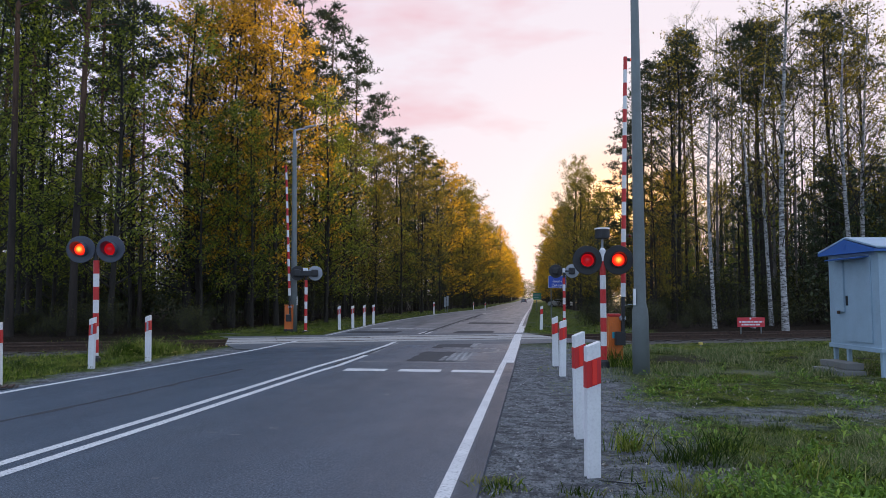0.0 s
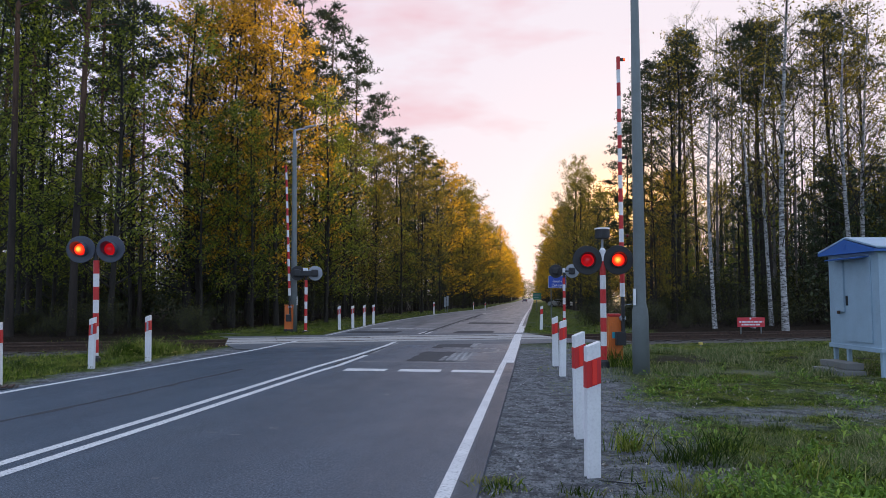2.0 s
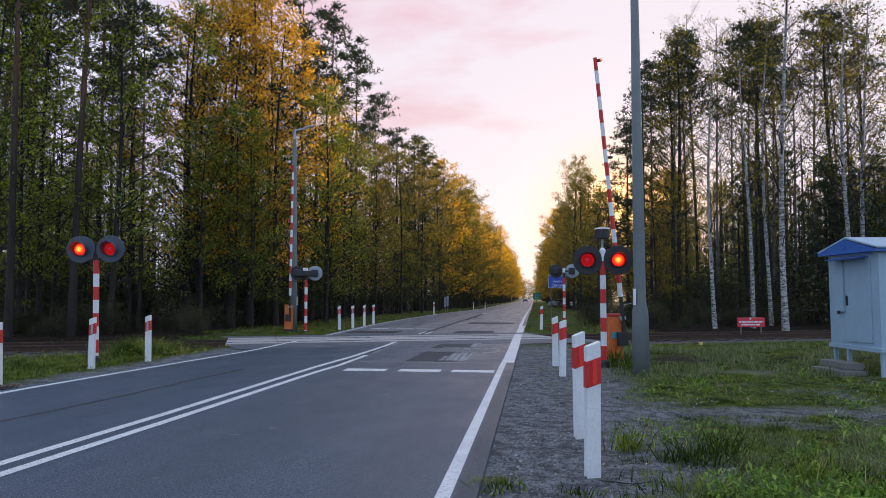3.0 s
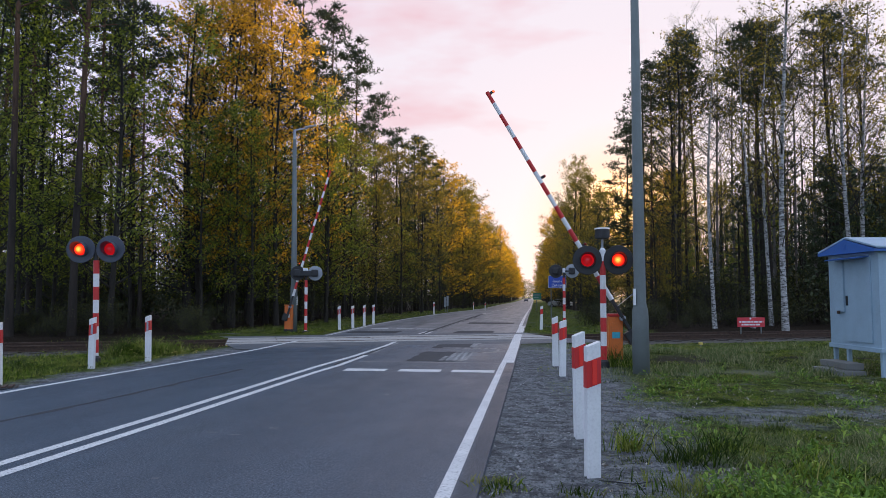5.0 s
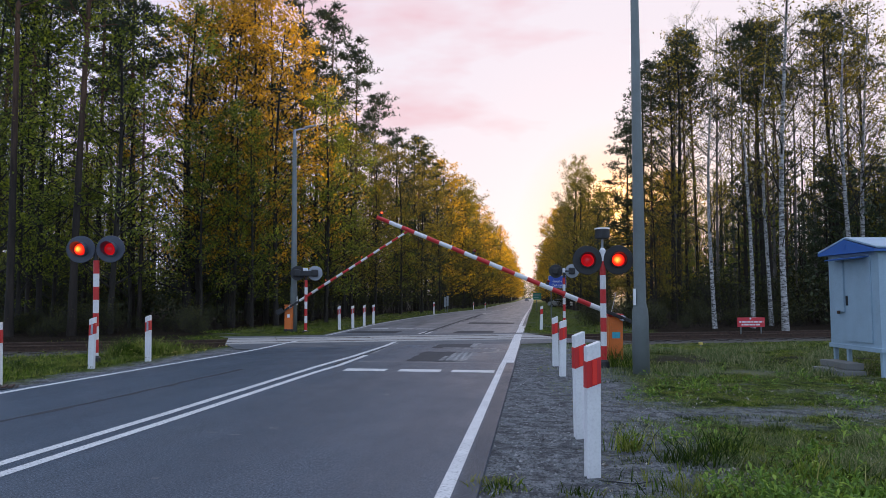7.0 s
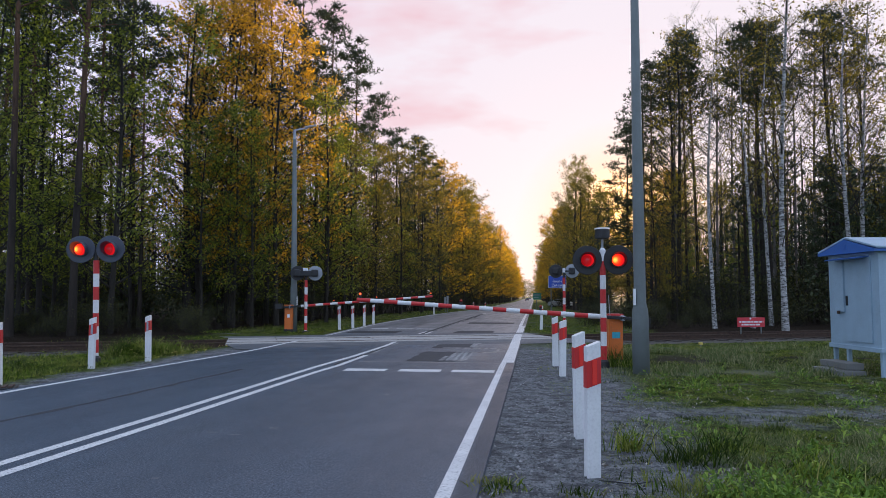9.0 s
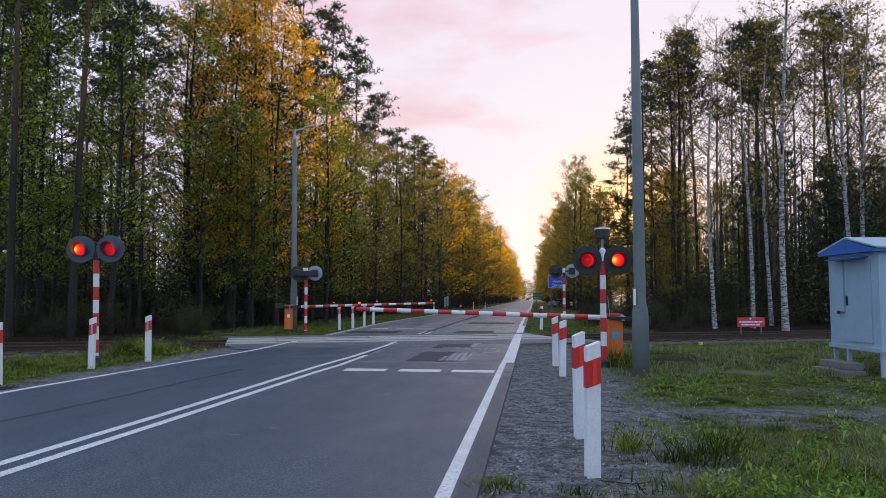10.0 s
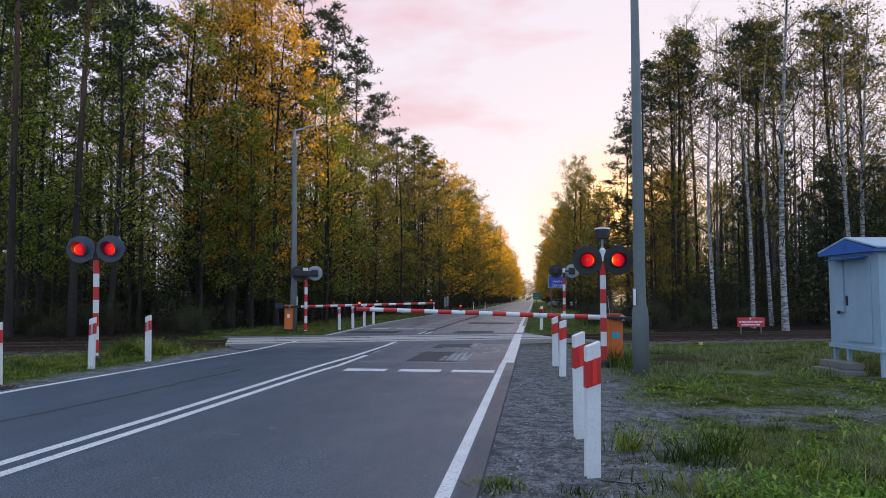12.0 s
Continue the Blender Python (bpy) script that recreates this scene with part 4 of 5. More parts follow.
fill([BUSH], 40, (-13.5, -10.5), (55, 300), 2.0, (2.2, 4.5), 18, inside_l)
fill([BUSH], 36, (4.6, 9), (60, 300), 2.0, (1.8, 4.0), 19, inside_r)
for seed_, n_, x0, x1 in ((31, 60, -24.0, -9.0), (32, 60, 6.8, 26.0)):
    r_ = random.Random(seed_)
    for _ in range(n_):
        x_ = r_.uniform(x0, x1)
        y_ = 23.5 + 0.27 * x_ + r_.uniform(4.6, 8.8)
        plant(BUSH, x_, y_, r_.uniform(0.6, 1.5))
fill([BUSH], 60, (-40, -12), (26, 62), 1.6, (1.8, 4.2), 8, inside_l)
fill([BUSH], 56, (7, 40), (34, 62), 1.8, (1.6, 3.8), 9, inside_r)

for proto in KINDS:
    for o in (*proto.children_recursive, proto):
        bpy.data.objects.remove(o)

# far woods: a dim belt of trunks and leaf clumps that closes the view between the trees
fr = np.random.RandomState(17)
fv, ff = [], []
for side in (-1, 1):
    for _ in range(420):
        v = fr.uniform(60, 190)
        u = (-26 - fr.uniform(0, 0.62 * v)) if side < 0 else (20 + fr.uniform(0, 0.6 * v))
        w = ROAD @ Vector((u, v, 0))
        h, r_ = fr.uniform(8, 17), fr.uniform(0.08, 0.2)
        z = level(w.x, w.y) - 0.2
        b0 = len(fv)
        for zz, rr in ((z, r_), (z + h, r_ * 0.3)):
            for k in range(5):
                fv.append((w.x + rr * math.cos(k * 1.257), w.y + rr * math.sin(k * 1.257), zz))
        ff += [(b0 + k, b0 + (k + 1) % 5, b0 + 5 + (k + 1) % 5, b0 + 5 + k) for k in range(5)]
far_trunks = new("far_tree_trunks", mesh_of("far_tree_trunks", fv, ff, M_BARK))
tagged(far_trunks, "dim distant trunks deep inside the forest", "far woods", kind="stuff")
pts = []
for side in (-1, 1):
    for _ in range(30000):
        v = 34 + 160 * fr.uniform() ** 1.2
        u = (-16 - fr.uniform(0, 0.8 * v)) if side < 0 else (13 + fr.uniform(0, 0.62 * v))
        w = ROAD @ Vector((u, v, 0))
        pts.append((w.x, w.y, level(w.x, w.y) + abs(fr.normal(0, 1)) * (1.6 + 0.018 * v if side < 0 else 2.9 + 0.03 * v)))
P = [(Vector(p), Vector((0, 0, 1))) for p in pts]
# the dark needle colour stands in for shade on these leaves
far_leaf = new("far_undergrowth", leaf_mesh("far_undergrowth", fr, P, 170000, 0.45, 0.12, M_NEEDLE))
tagged(far_leaf, "undergrowth deep inside the forest, shade put into its dark colour", "far woods", kind="stuff")

# ---- crossing signals ----


def striped_pole(root, height, r, stripe):
    """Bands from the top down, red first."""
    z, red = height, True
    while z > 0.05:
        z1 = max(z - stripe, 0.02)
        part("pole_band", turned([(r, z1), (r, z)], 16), M_RED if red else M_WHITE, root)
        z, red = z1, not red


def signal(name, label, x, y, height, face, board_mat, top_device=False, stripe=0.28):
    """Two round lamp heads on a banded pole; face: degrees by which it is turned from facing -y."""
    root = thing(name, label, "signal", pose(x, y, level(x, y), 0, -1.2 if x < 0 else 0, face), "crossing signals")
    part("foot", turned([(0.11, -0.1), (0.10, 0.12), (0.07, 0.16)], 16), M_BLACK, root)
    striped_pole(root, height - (0.02 if top_device else 0.24), 0.06, stripe)
    if top_device:
        part("pole_cap", turned([(0.062, height - 0.02), (0.062, height + 0.20), (0.03, height + 0.25)], 14), M_PALE, root)
    else:
        part("pole_cap", turned([(0.05, height - 0.24), (0.05, height + 0.03)], 14), M_BLACK, root)
    part("cross_arm", box(-0.34, 0.34, 0.03, 0.09, height - 0.03, height + 0.03, 0.008), M_BLACK, root)
    lamps = []
    for sx in (-0.30, 0.30):
        head = part("lamp_head", turned([(0.285, 0.0), (0.292, -0.015), (0.285, -0.03), (0.17, -0.03), (0.155, -0.03)], 32, None, Matrix()), board_mat, root, m=pose(sx, -0.06, height, 90, 0, 0))
        bmk = bmesh.new()
        turned([(0.15, -0.27), (0.17, -0.2), (0.17, -0.03)], 24, bmk)
        part("housing", bmk, M_GREY if board_mat == M_GREY else M_BLACK, head, m=Matrix())
        # visor: an open sleeve, longer above than below
        vb = bmesh.new()
        n = 28
        rings = []
        for r_, far in ((0.136, 0), (0.146, 1), (0.154, 1), (0.150, 0)):
            ring_ = []
            for i in range(n):
                a = 2 * math.pi * i / n
                c_up = 0.5 + 0.5 * math.sin(a)
                ring_.append(vb.verts.new((r_ * math.cos(a), r_ * math.sin(a), (0.05 + 0.26 * c_up ** 0.8) if far else -0.02)))
            rings.append(ring_)
        for a_, b_ in zip(rings, rings[1:]):
            for i in range(n):
                vb.faces.new((a_[i], a_[(i + 1) % n], b_[(i + 1) % n], b_[i]))
        part("visor", vb, board_mat, head, m=Matrix())
        gb = bmesh.new()
        bmesh.ops.create_uvsphere(gb, u_segments=28, v_segments=18, radius=0.128)
        globe = part("lamp_globe", gb, M_LAMP, root, "red signal lamp", pose(sx, -0.04, height), True)
        lamps.append(globe)
    if top_device:
        part("stalk", turned([(0.02, height + 0.24), (0.02, height + 0.42)], 10), M_GREY, root)
        part("bell", turned([(0.10, height + 0.42), (0.145, height + 0.44), (0.148, height + 0.60), (0.14, height + 0.62)], 24), M_BLACK, root, "dark round warning bell with pale top")
        part("bell_cap", turned([(0.15, height + 0.62), (0.15, height + 0.645), (0.02, height + 0.66)], 24), M_PALE, root)
    return lamps


near_lamps = signal("crossing_signal", "red and white banded signal pole with two round black lamp heads", 3.19, 14.1, 2.13, -9, M_BLACK, True)
left_lamps = signal("crossing_signal", "red and white banded signal pole with two round blue-grey lamp heads", -7.37, 15.1, 2.42, 8, M_NAVY)


def back_signal(x, y, height, face, joined=False):
    """A signal that faces away: backs of the housings and the boards' rims."""
    root = thing("crossing_signal", "signal turned away, banded pole with dark round lamp backs", "signal", pose(x, y, level(x, y), 0, 0, face), "crossing signals")
    part("foot", turned([(0.13, -0.1), (0.13, 0.03), (0.09, 0.06)], 16), M_BLACK, root)
    striped_pole(root, height - 0.28, 0.06, 0.28)
    part("pole_neck", turned([(0.05, height - 0.28), (0.05, height - 0.06)], 14), M_BLACK, root)
    if joined:
        part("cross_arm", box(-0.30, 0.36, -0.17, 0.03, height - 0.13, height + 0.09, 0.03), M_BLACK, root)
        part("pole_cap", box(-0.12, 0.06, -0.12, 0.02, height + 0.09, height + 0.20, 0.015), M_PALE, root)
    else:
        part("cross_arm", box(-0.3, 0.3, -0.03, 0.03, height - 0.03, height + 0.03, 0.008), M_BLACK, root)
        part("pole_cap", turned([(0.06, height - 0.06), (0.06, height + 0.10), (0.05, height + 0.12)], 14), M_PALE, root)
    for sx, mt in ((-0.34, M_BLACK), (0.34, M_GREY)):
        part("lamp_board", turned([(0.285, -0.02), (0.29, 0.0), (0.285, 0.02)], 30), mt, root, m=pose(sx, 0.05, height, 90, 0, 0))
        part("housing", box(sx - 0.13, sx + 0.13, -0.2, 0.05, height - 0.14, height + 0.14, 0.05), M_BLACK, root)


back_signal(-5.40, 27.9, 2.32, 4, True)
back_signal(5.10, 29.8, 2.46, -16)

# ---- barriers ----


def barrier(x, y, pivot, length, mirror, tail, cab_w, cab_side, label):
    """Orange drive cabinet with a banded boom; the boom's own space points up at its pivot."""
    g = level(x, y)
    root = thing("barrier", label, "barrier", pose(x, y, g), "level crossing barriers")
    cx = cab_side
    part("cabinet", box(cx - cab_w / 2, cx + cab_w / 2, 0.06, 0.46, -0.05, pivot + 0.03, 0.02), M_ORANGE, root, "orange steel drive cabinet")
    part("cabinet_lid", box(cx - cab_w / 2 - 0.012, cx + cab_w / 2 + 0.012, 0.05, 0.47, pivot + 0.03, pivot + 0.085, 0.012), M_RED if mirror > 0 else M_ORANGE, root)
    part("plinth", box(cx - cab_w / 2 - 0.02, cx + cab_w / 2 + 0.02, 0.04, 0.48, -0.06, 0.10, 0.01), M_BLACK, root)
    part("door_panel", box(cx - cab_w / 2 + 0.035, cx + cab_w / 2 - 0.035, 0.05, 0.063, 0.1, pivot - 0.1, 0.004), M_ORANGE, root)
    part("plate", box(cx - 0.085 if mirror > 0 else cx - 0.05, cx + 0.085 if mirror > 0 else cx + 0.05, 0.042, 0.05, pivot - 0.42, pivot - 0.29, 0.003), M_CYAN if mirror > 0 else M_PALE, root)
    part("hub", turned([(0.06, -0.04), (0.06, 0.12), (0.03, 0.13)], 18), M_GREY, root, m=pose(0, 0.08, pivot, 90, 0, 0))
    boom = part("boom", box(-0.035, 0.035, -0.05, 0.02, -tail, 0.48, 0.01), M_BLACK, root, "black boom root with counterweight", pose(0, 0, pivot))
    part("counterweight", box(-0.16, 0.045, -0.10, 0.04, -tail - 0.02, -tail + 0.26, 0.012), M_BLACK, boom)
    n = round((length - 0.45) / 0.283)
    step = (length - 0.45) / n
    for i in range(n):
        a, b = 0.45 + i * step, 0.45 + (i + 1) * step
        r0 = 0.052 - 0.012 * i / n
        part("boom_band", turned([(r0, a), (r0, b)], 12, None, pose(0, -0.015, 0)), M_WHITE if i % 2 == 0 else M_RED, boom)
    lamps = []
    for z in (length - 0.06, length * 0.61, length * 0.31):
        side = 0.085 * mirror
        part("lamp_base", box(side - 0.045, side + 0.03, -0.04, 0.01, z - 0.03, z + 0.03, 0.008), M_BLACK, boom)
        gb = bmesh.new()
        bmesh.ops.create_uvsphere(gb, u_segments=16, v_segments=10, radius=0.032)
        lamps.append(part("boom_lamp", gb, M_BOOMLAMP, boom, "small red boom lamp", pose(side + 0.035 * mirror, -0.02, z), True))
    return boom, lamps


boom_r, boom_lamps_r = barrier(3.75, 14.8, 0.957, 5.56, 1, 0.54, 0.30, -0.13, "orange barrier machine with red and white boom at the roadside")
boom_l, boom_lamps_l = barrier(-6.05, 28.0, 0.98, 5.65, -1, 0.55, 0.33, -0.06, "orange barrier machine with red and white boom across the tracks")
# thin whisker on the near boom's root
part("whisker", box(0.0, 0.5, -0.03, -0.02, 0.26, 0.27), M_GREY, boom_r, m=pose(0, 0, 0, 0, -8, 0))

# ---- marker posts ----


def post_kind(reflector):
    root = thing("marker_post", "white plastic roadside marker post with slanted red band", "post", None, "roadside marker posts")

    def slab(z0l, z0r, z1l, z1r, grow):
        bm = bmesh.new()
        w, d = 0.056 + grow, 0.042 + grow
        lo = [bm.verts.new(p) for p in ((-w, -d, z0l), (w, -d, z0r), (w, d, z0r), (-w, d, z0l))]
        hi = [bm.verts.new(p) for p in ((-w, -d, z1l), (w, -d, z1r), (w, d, z1r), (-w, d, z1l))]
        for i in range(4):
            bm.faces.new((lo[i], lo[(i + 1) % 4], hi[(i + 1) % 4], hi[i]))
        bm.faces.new(hi)
        bm.faces.new(lo[::-1])
        bmesh.ops.bevel(bm, geom=[e for e in bm.edges], offset=0.004, segments=1, affect="EDGES")
        return bm

    part("body", slab(-0.3, -0.3, 0.962, 1.005, 0), M_WHITE, root)
    part("red_band", slab(0.635, 0.678, 0.845, 0.888, 0.003), M_RED, root)
    part("reflector", box(-0.016, 0.022, -0.056, -0.044, 0.665, 0.86, 0.003), reflector, root)
    return root


proto, proto_left = post_kind(M_REFLECT), post_kind(M_GREY)
for x, y, turn, lean in ((1.175, 5.65, 6, 0.6), (1.368, 7.14, 10, -0.5), (2.13, 12.7, 4, 1.0), (2.285, 14.45, 8, -0.4), (4.15, 30.0, 8, 1.5),
                         (-7.02, 11.25, 8, -1.8), (-6.86, 13.9, 4, 0.2), (-6.42, 15.5, -4, -1.0), (-4.33, 29.7, 0, -1.5), (-3.92, 30.9, 0, -1.0), (-3.66, 33.0, 0, -0.4),
                         (-3.45, 35.2, 0, 0), (-0.72, 56.5, 0, -0.8), (5.0, 84, 0, 0.5), (4.1, 95, 0, 0)):
    copy_thing(proto_left if x < 0 else proto, pose(x, y, level(x, y) + (0.055 if y < 8 else 0.0), 0, lean, turn))
for o in (*proto.children_recursive, proto, *proto_left.children_recursive, proto_left):
    bpy.data.objects.remove(o)

# ---- lamp posts ----
lp = thing("street_lamp", "tall grey concrete roadside pole with thick base", "street lamp", pose(3.63, 13.05, level(3.63, 13.05)))
part("pole", turned([(0.155, -0.3), (0.148, 1.02), (0.14, 1.16), (0.108, 1.30), (0.105, 2.6), (0.06, 9.0)], 22), M_GALV, lp, smooth=True)
part("pole_plate", box(-0.135, -0.10, -0.10, -0.02, 1.25, 1.55, 0.004), M_PALE, lp)
lq = thing("street_lamp", "slim grey street lamp with short arm and flat head", "street lamp", pose(-5.95, 28.3, level(-5.95, 28.3), 0, -0.5, 0))
part("pole", turned([(0.14, -0.3), (0.135, 1.7), (0.12, 1.9), (0.075, 7.75)], 18), M_GALV, lq, smooth=True)
part("sleeve", turned([(0.06, 7.75), (0.055, 8.15)], 14), M_GREY, lq)
part("arm", box(-0.03, 0.55, -0.03, 0.03, 0, 0.06, 0.015), M_GREY, lq, m=pose(0, 0, 8.1, 0, -11, 0))
part("lamp_head", box(0.42, 0.90, -0.09, 0.09, 0.0, 0.06, 0.025), M_GREY, lq, m=pose(0, 0, 8.13, 0, -11, 0))
part("plate", box(0.125, 0.15, -0.08, 0.0, 1.05, 1.4, 0.004), M_PALE, lq)

# ---- relay booth ----
booth = thing("relay_booth", "pale blue metal trackside booth on legs with blue gable roof", "booth", pose(7.6, 12.32, 0.0))
W, D, Z0, Z1 = 1.60, 2.3, 0.46, 2.20
part("body", box(0, D, 0, W, Z0, Z1, 0.012), M_BOOTH, booth)
part("base_frame", box(-0.025, D + 0.02, -0.025, W + 0.025, Z0 - 0.05, Z0 + 0.03, 0.006), M_BOOTH, booth)
gb = bmesh.new()
prof = [(-0.12, Z1 - 0.02), (W + 0.12, Z1 - 0.02), (W + 0.12, Z1 + 0.02), (W / 2, Z1 + 0.24), (-0.12, Z1 + 0.02)]
a_ = [gb.verts.new((-0.14, y, z)) for y, z in prof]
b_ = [gb.verts.new((D + 0.1, y, z)) for y, z in prof]
gb.faces.new(a_)
gb.faces.new(b_[::-1])
for i in range(5):
    gb.faces.new((a_[i], b_[i], b_[(i + 1) % 5], a_[(i + 1) % 5]))
bmesh.ops.recalc_face_normals(gb, faces=gb.faces[:])
roof = part("roof", gb, M_BOOTHBLUE, booth, "blue gable end")
for y0, y1, s_ in ((-0.15, W / 2, 1), (W / 2, W + 0.15, -1)):
    sb = bmesh.new()
    z0, z1 = (Z1 + 0.035, Z1 + 0.26) if s_ > 0 else (Z1 + 0.26, Z1 + 0.035)
    q = [sb.verts.new(p) for p in ((-0.12, y0, z0), (D + 0.14, y0, z0), (D + 0.14, y1, z1), (-0.12, y1, z1))]
    q2 = [sb.verts.new(v.co + Vector((0, 0, 0.03))) for v in q]
    sb.faces.new(q[::-1])
    sb.faces.new(q2)
    for i in range(4):
        sb.faces.new((q[i], q[(i + 1) % 4], q2[(i + 1) % 4], q2[i]))
    part("roof_sheet", sb, M_BOOTH, roof, "pale sheet roof slope")
part("roof_vent", box(-0.15, -0.13, W / 2 - 0.06, W / 2 + 0.06, Z1 + 0.06, Z1 + 0.15, 0.003), M_BOOTHBLUE, roof)
door = part("door", box(-0.022, 0.0, 0.22, 1.0, Z0 + 0.10, Z1 - 0.1, 0.006), M_BOOTH, booth, "flush pale blue steel door")
part("door_handle", box(-0.055, -0.022, 0.93, 0.955, 1.22, 1.40, 0.006), M_BLACK, door)
part("padlock", box(-0.075, -0.035, 1.17, 1.23, 1.06, 1.12, 0.012), M_RUST, door)
part("side_box", box(-0.035, 0.0, 1.06, 1.37, 1.10, Z1 - 0.12, 0.006), M_BOOTH, booth)
part("door_canopy", box(-0.24, 0.0, 0.26, 1.30, -0.012, 0.012, 0.004), M_BOOTHBLUE, booth, m=pose(0, 0, Z1 - 0.09, 0, -8, 0))
for sx, sy in ((0.06, 0.06), (0.06, W - 0.06), (D - 0.06, 0.06), (D - 0.06, W - 0.06), (0.06, W * 0.68)):
    part("leg", box(sx - 0.035, sx + 0.035, sy - 0.035, sy + 0.035, -0.15, Z0, 0.006), M_BOOTH, booth)
for x0, x1, y0, y1, z0, z1 in ((7.08, 7.55, 12.7, 13.7, -0.1, 0.09), (7.28, 7.6, 12.85, 13.75, 0.09, 0.21)):
    st = thing("step_slab", "weathered grey concrete step slab below the booth door", "step", pose(x0, y0, level(x0, y0)), "booth steps")
    part("slab", box(0, x1 - x0, 0, y1 - y0, z0, z1, 0.015), M_SLAB, st)

# ---- signs ----


def text_part(words, size, material, parent, m):
    cu = bpy.data.curves.new("lettering", "FONT")
    cu.body, cu.size, cu.extrude, cu.align_x, cu.align_y = words, size, 0.004, "CENTER", "CENTER"
    tmp = bpy.data.objects.new("lettering", cu)
    scene.collection.objects.link(tmp)
    me = bpy.data.meshes.new_from_object(tmp.evaluated_get(bpy.context.evaluated_depsgraph_get()))
    bpy.data.objects.remove(tmp)
    me.materials.clear()
    me.materials.append(material)
    ob = new("lettering", me)
    ob.parent = parent
    ob.matrix_basis = m
    return ob


sg = thing("place_sign", "blue sign with white lettering Gmina Cekcyn on post", "road sign", pose(7.3, 45, level(7.3, 45), 0, 0, -6))
part("post", turned([(0.035, -0.3), (0.035, 2.7)], 10), M_GALV, sg, m=pose(-0.42, 0.05, 0))
part("post", turned([(0.035, -0.3), (0.035, 2.7)], 10), M_GALV, sg, m=pose(0.42, 0.05, 0))
part("panel", box(-0.58, 0.52, -0.02, 0.01, 1.95, 2.70, 0.006), M_SIGNBLUE, sg)
part("panel_border", box(-0.6, 0.54, -0.012, 0.005, 1.93, 2.72, 0.006), M_PALE, sg)
text_part("Gmina", 0.22, M_PALE, sg, pose(-0.03, -0.026, 2.36, 90, 0, 0))
text_part("Cekcyn", 0.24, M_PALE, sg, pose(-0.03, -0.026, 2.10, 90, 0, 0))
gs = thing("direction_sign", "small green road sign on a grey post", "road sign", pose(10.6, 80, level(10.6, 80)))
part("post", turned([(0.04, -0.3), (0.04, 2.3)], 10), M_GALV, gs, m=pose(0, 0.05, 0))
part("panel", box(-0.45, 0.5, -0.02, 0.01, 1.30, 2.05, 0.006), M_SIGNGREEN, gs)
part("writing_bar", box(-0.35, 0.38, -0.028, -0.02, 1.78, 1.86), M_GREY, gs)
part("writing_bar", box(-0.35, 0.2, -0.028, -0.02, 1.52, 1.60), M_GREY, gs)
part("lower_panel", box(-0.35, -0.1, -0.02, 0.01, 0.95, 1.2, 0.006), M_SAND, gs, "small yellow lower plate")
rs_ = thing("notice_board", "low red notice board with white unreadable writing", "sign", pose(11.72, 27.0, 0.04, 0, 0, 4))
part("panel", box(-0.54, 0.54, -0.015, 0.015, 0.18, 0.54, 0.006), M_SIGNRED, rs_)
for z, a, b in ((0.375, -0.46, 0.48), (0.27, -0.38, 0.34)):
    x = a
    k = 0
    while x < b:
        wd = 0.07 + 0.05 * ((k * 5) % 3)
        part("writing_bar", box(x, min(x + wd, b), -0.022, -0.015, z - 0.028, z + 0.028), M_PALE, rs_)
        x += wd + 0.035
        k += 1
for x in (-0.4, 0.4):
    part("leg", box(x - 0.02, x + 0.02, -0.01, 0.03, -0.45, 0.18, 0.004), M_GALV, rs_)
part("stud", turned([(0.035, 0), (0.03, 0.02)], 10), M_PALE, rs_, m=pose(-0.03, -0.015, 0.5, 90, 0, 0))
for x, y, h in ((0.22, 70, 1.5), (0.45, 70.3, 1.6)):
    bs = thing("verge_sign", "small pale blue-grey sign panel on a post", "road sign", pose(x, y, level(x, y)))
    part("post", turned([(0.03, -0.3), (0.03, h)], 8), M_GALV, bs, m=pose(0, 0.04, 0))
    part("panel", box(-0.1, 0.1, -0.015, 0.01, h - 1.0, h, 0.005), M_GREY, bs)

# ---- cars ----


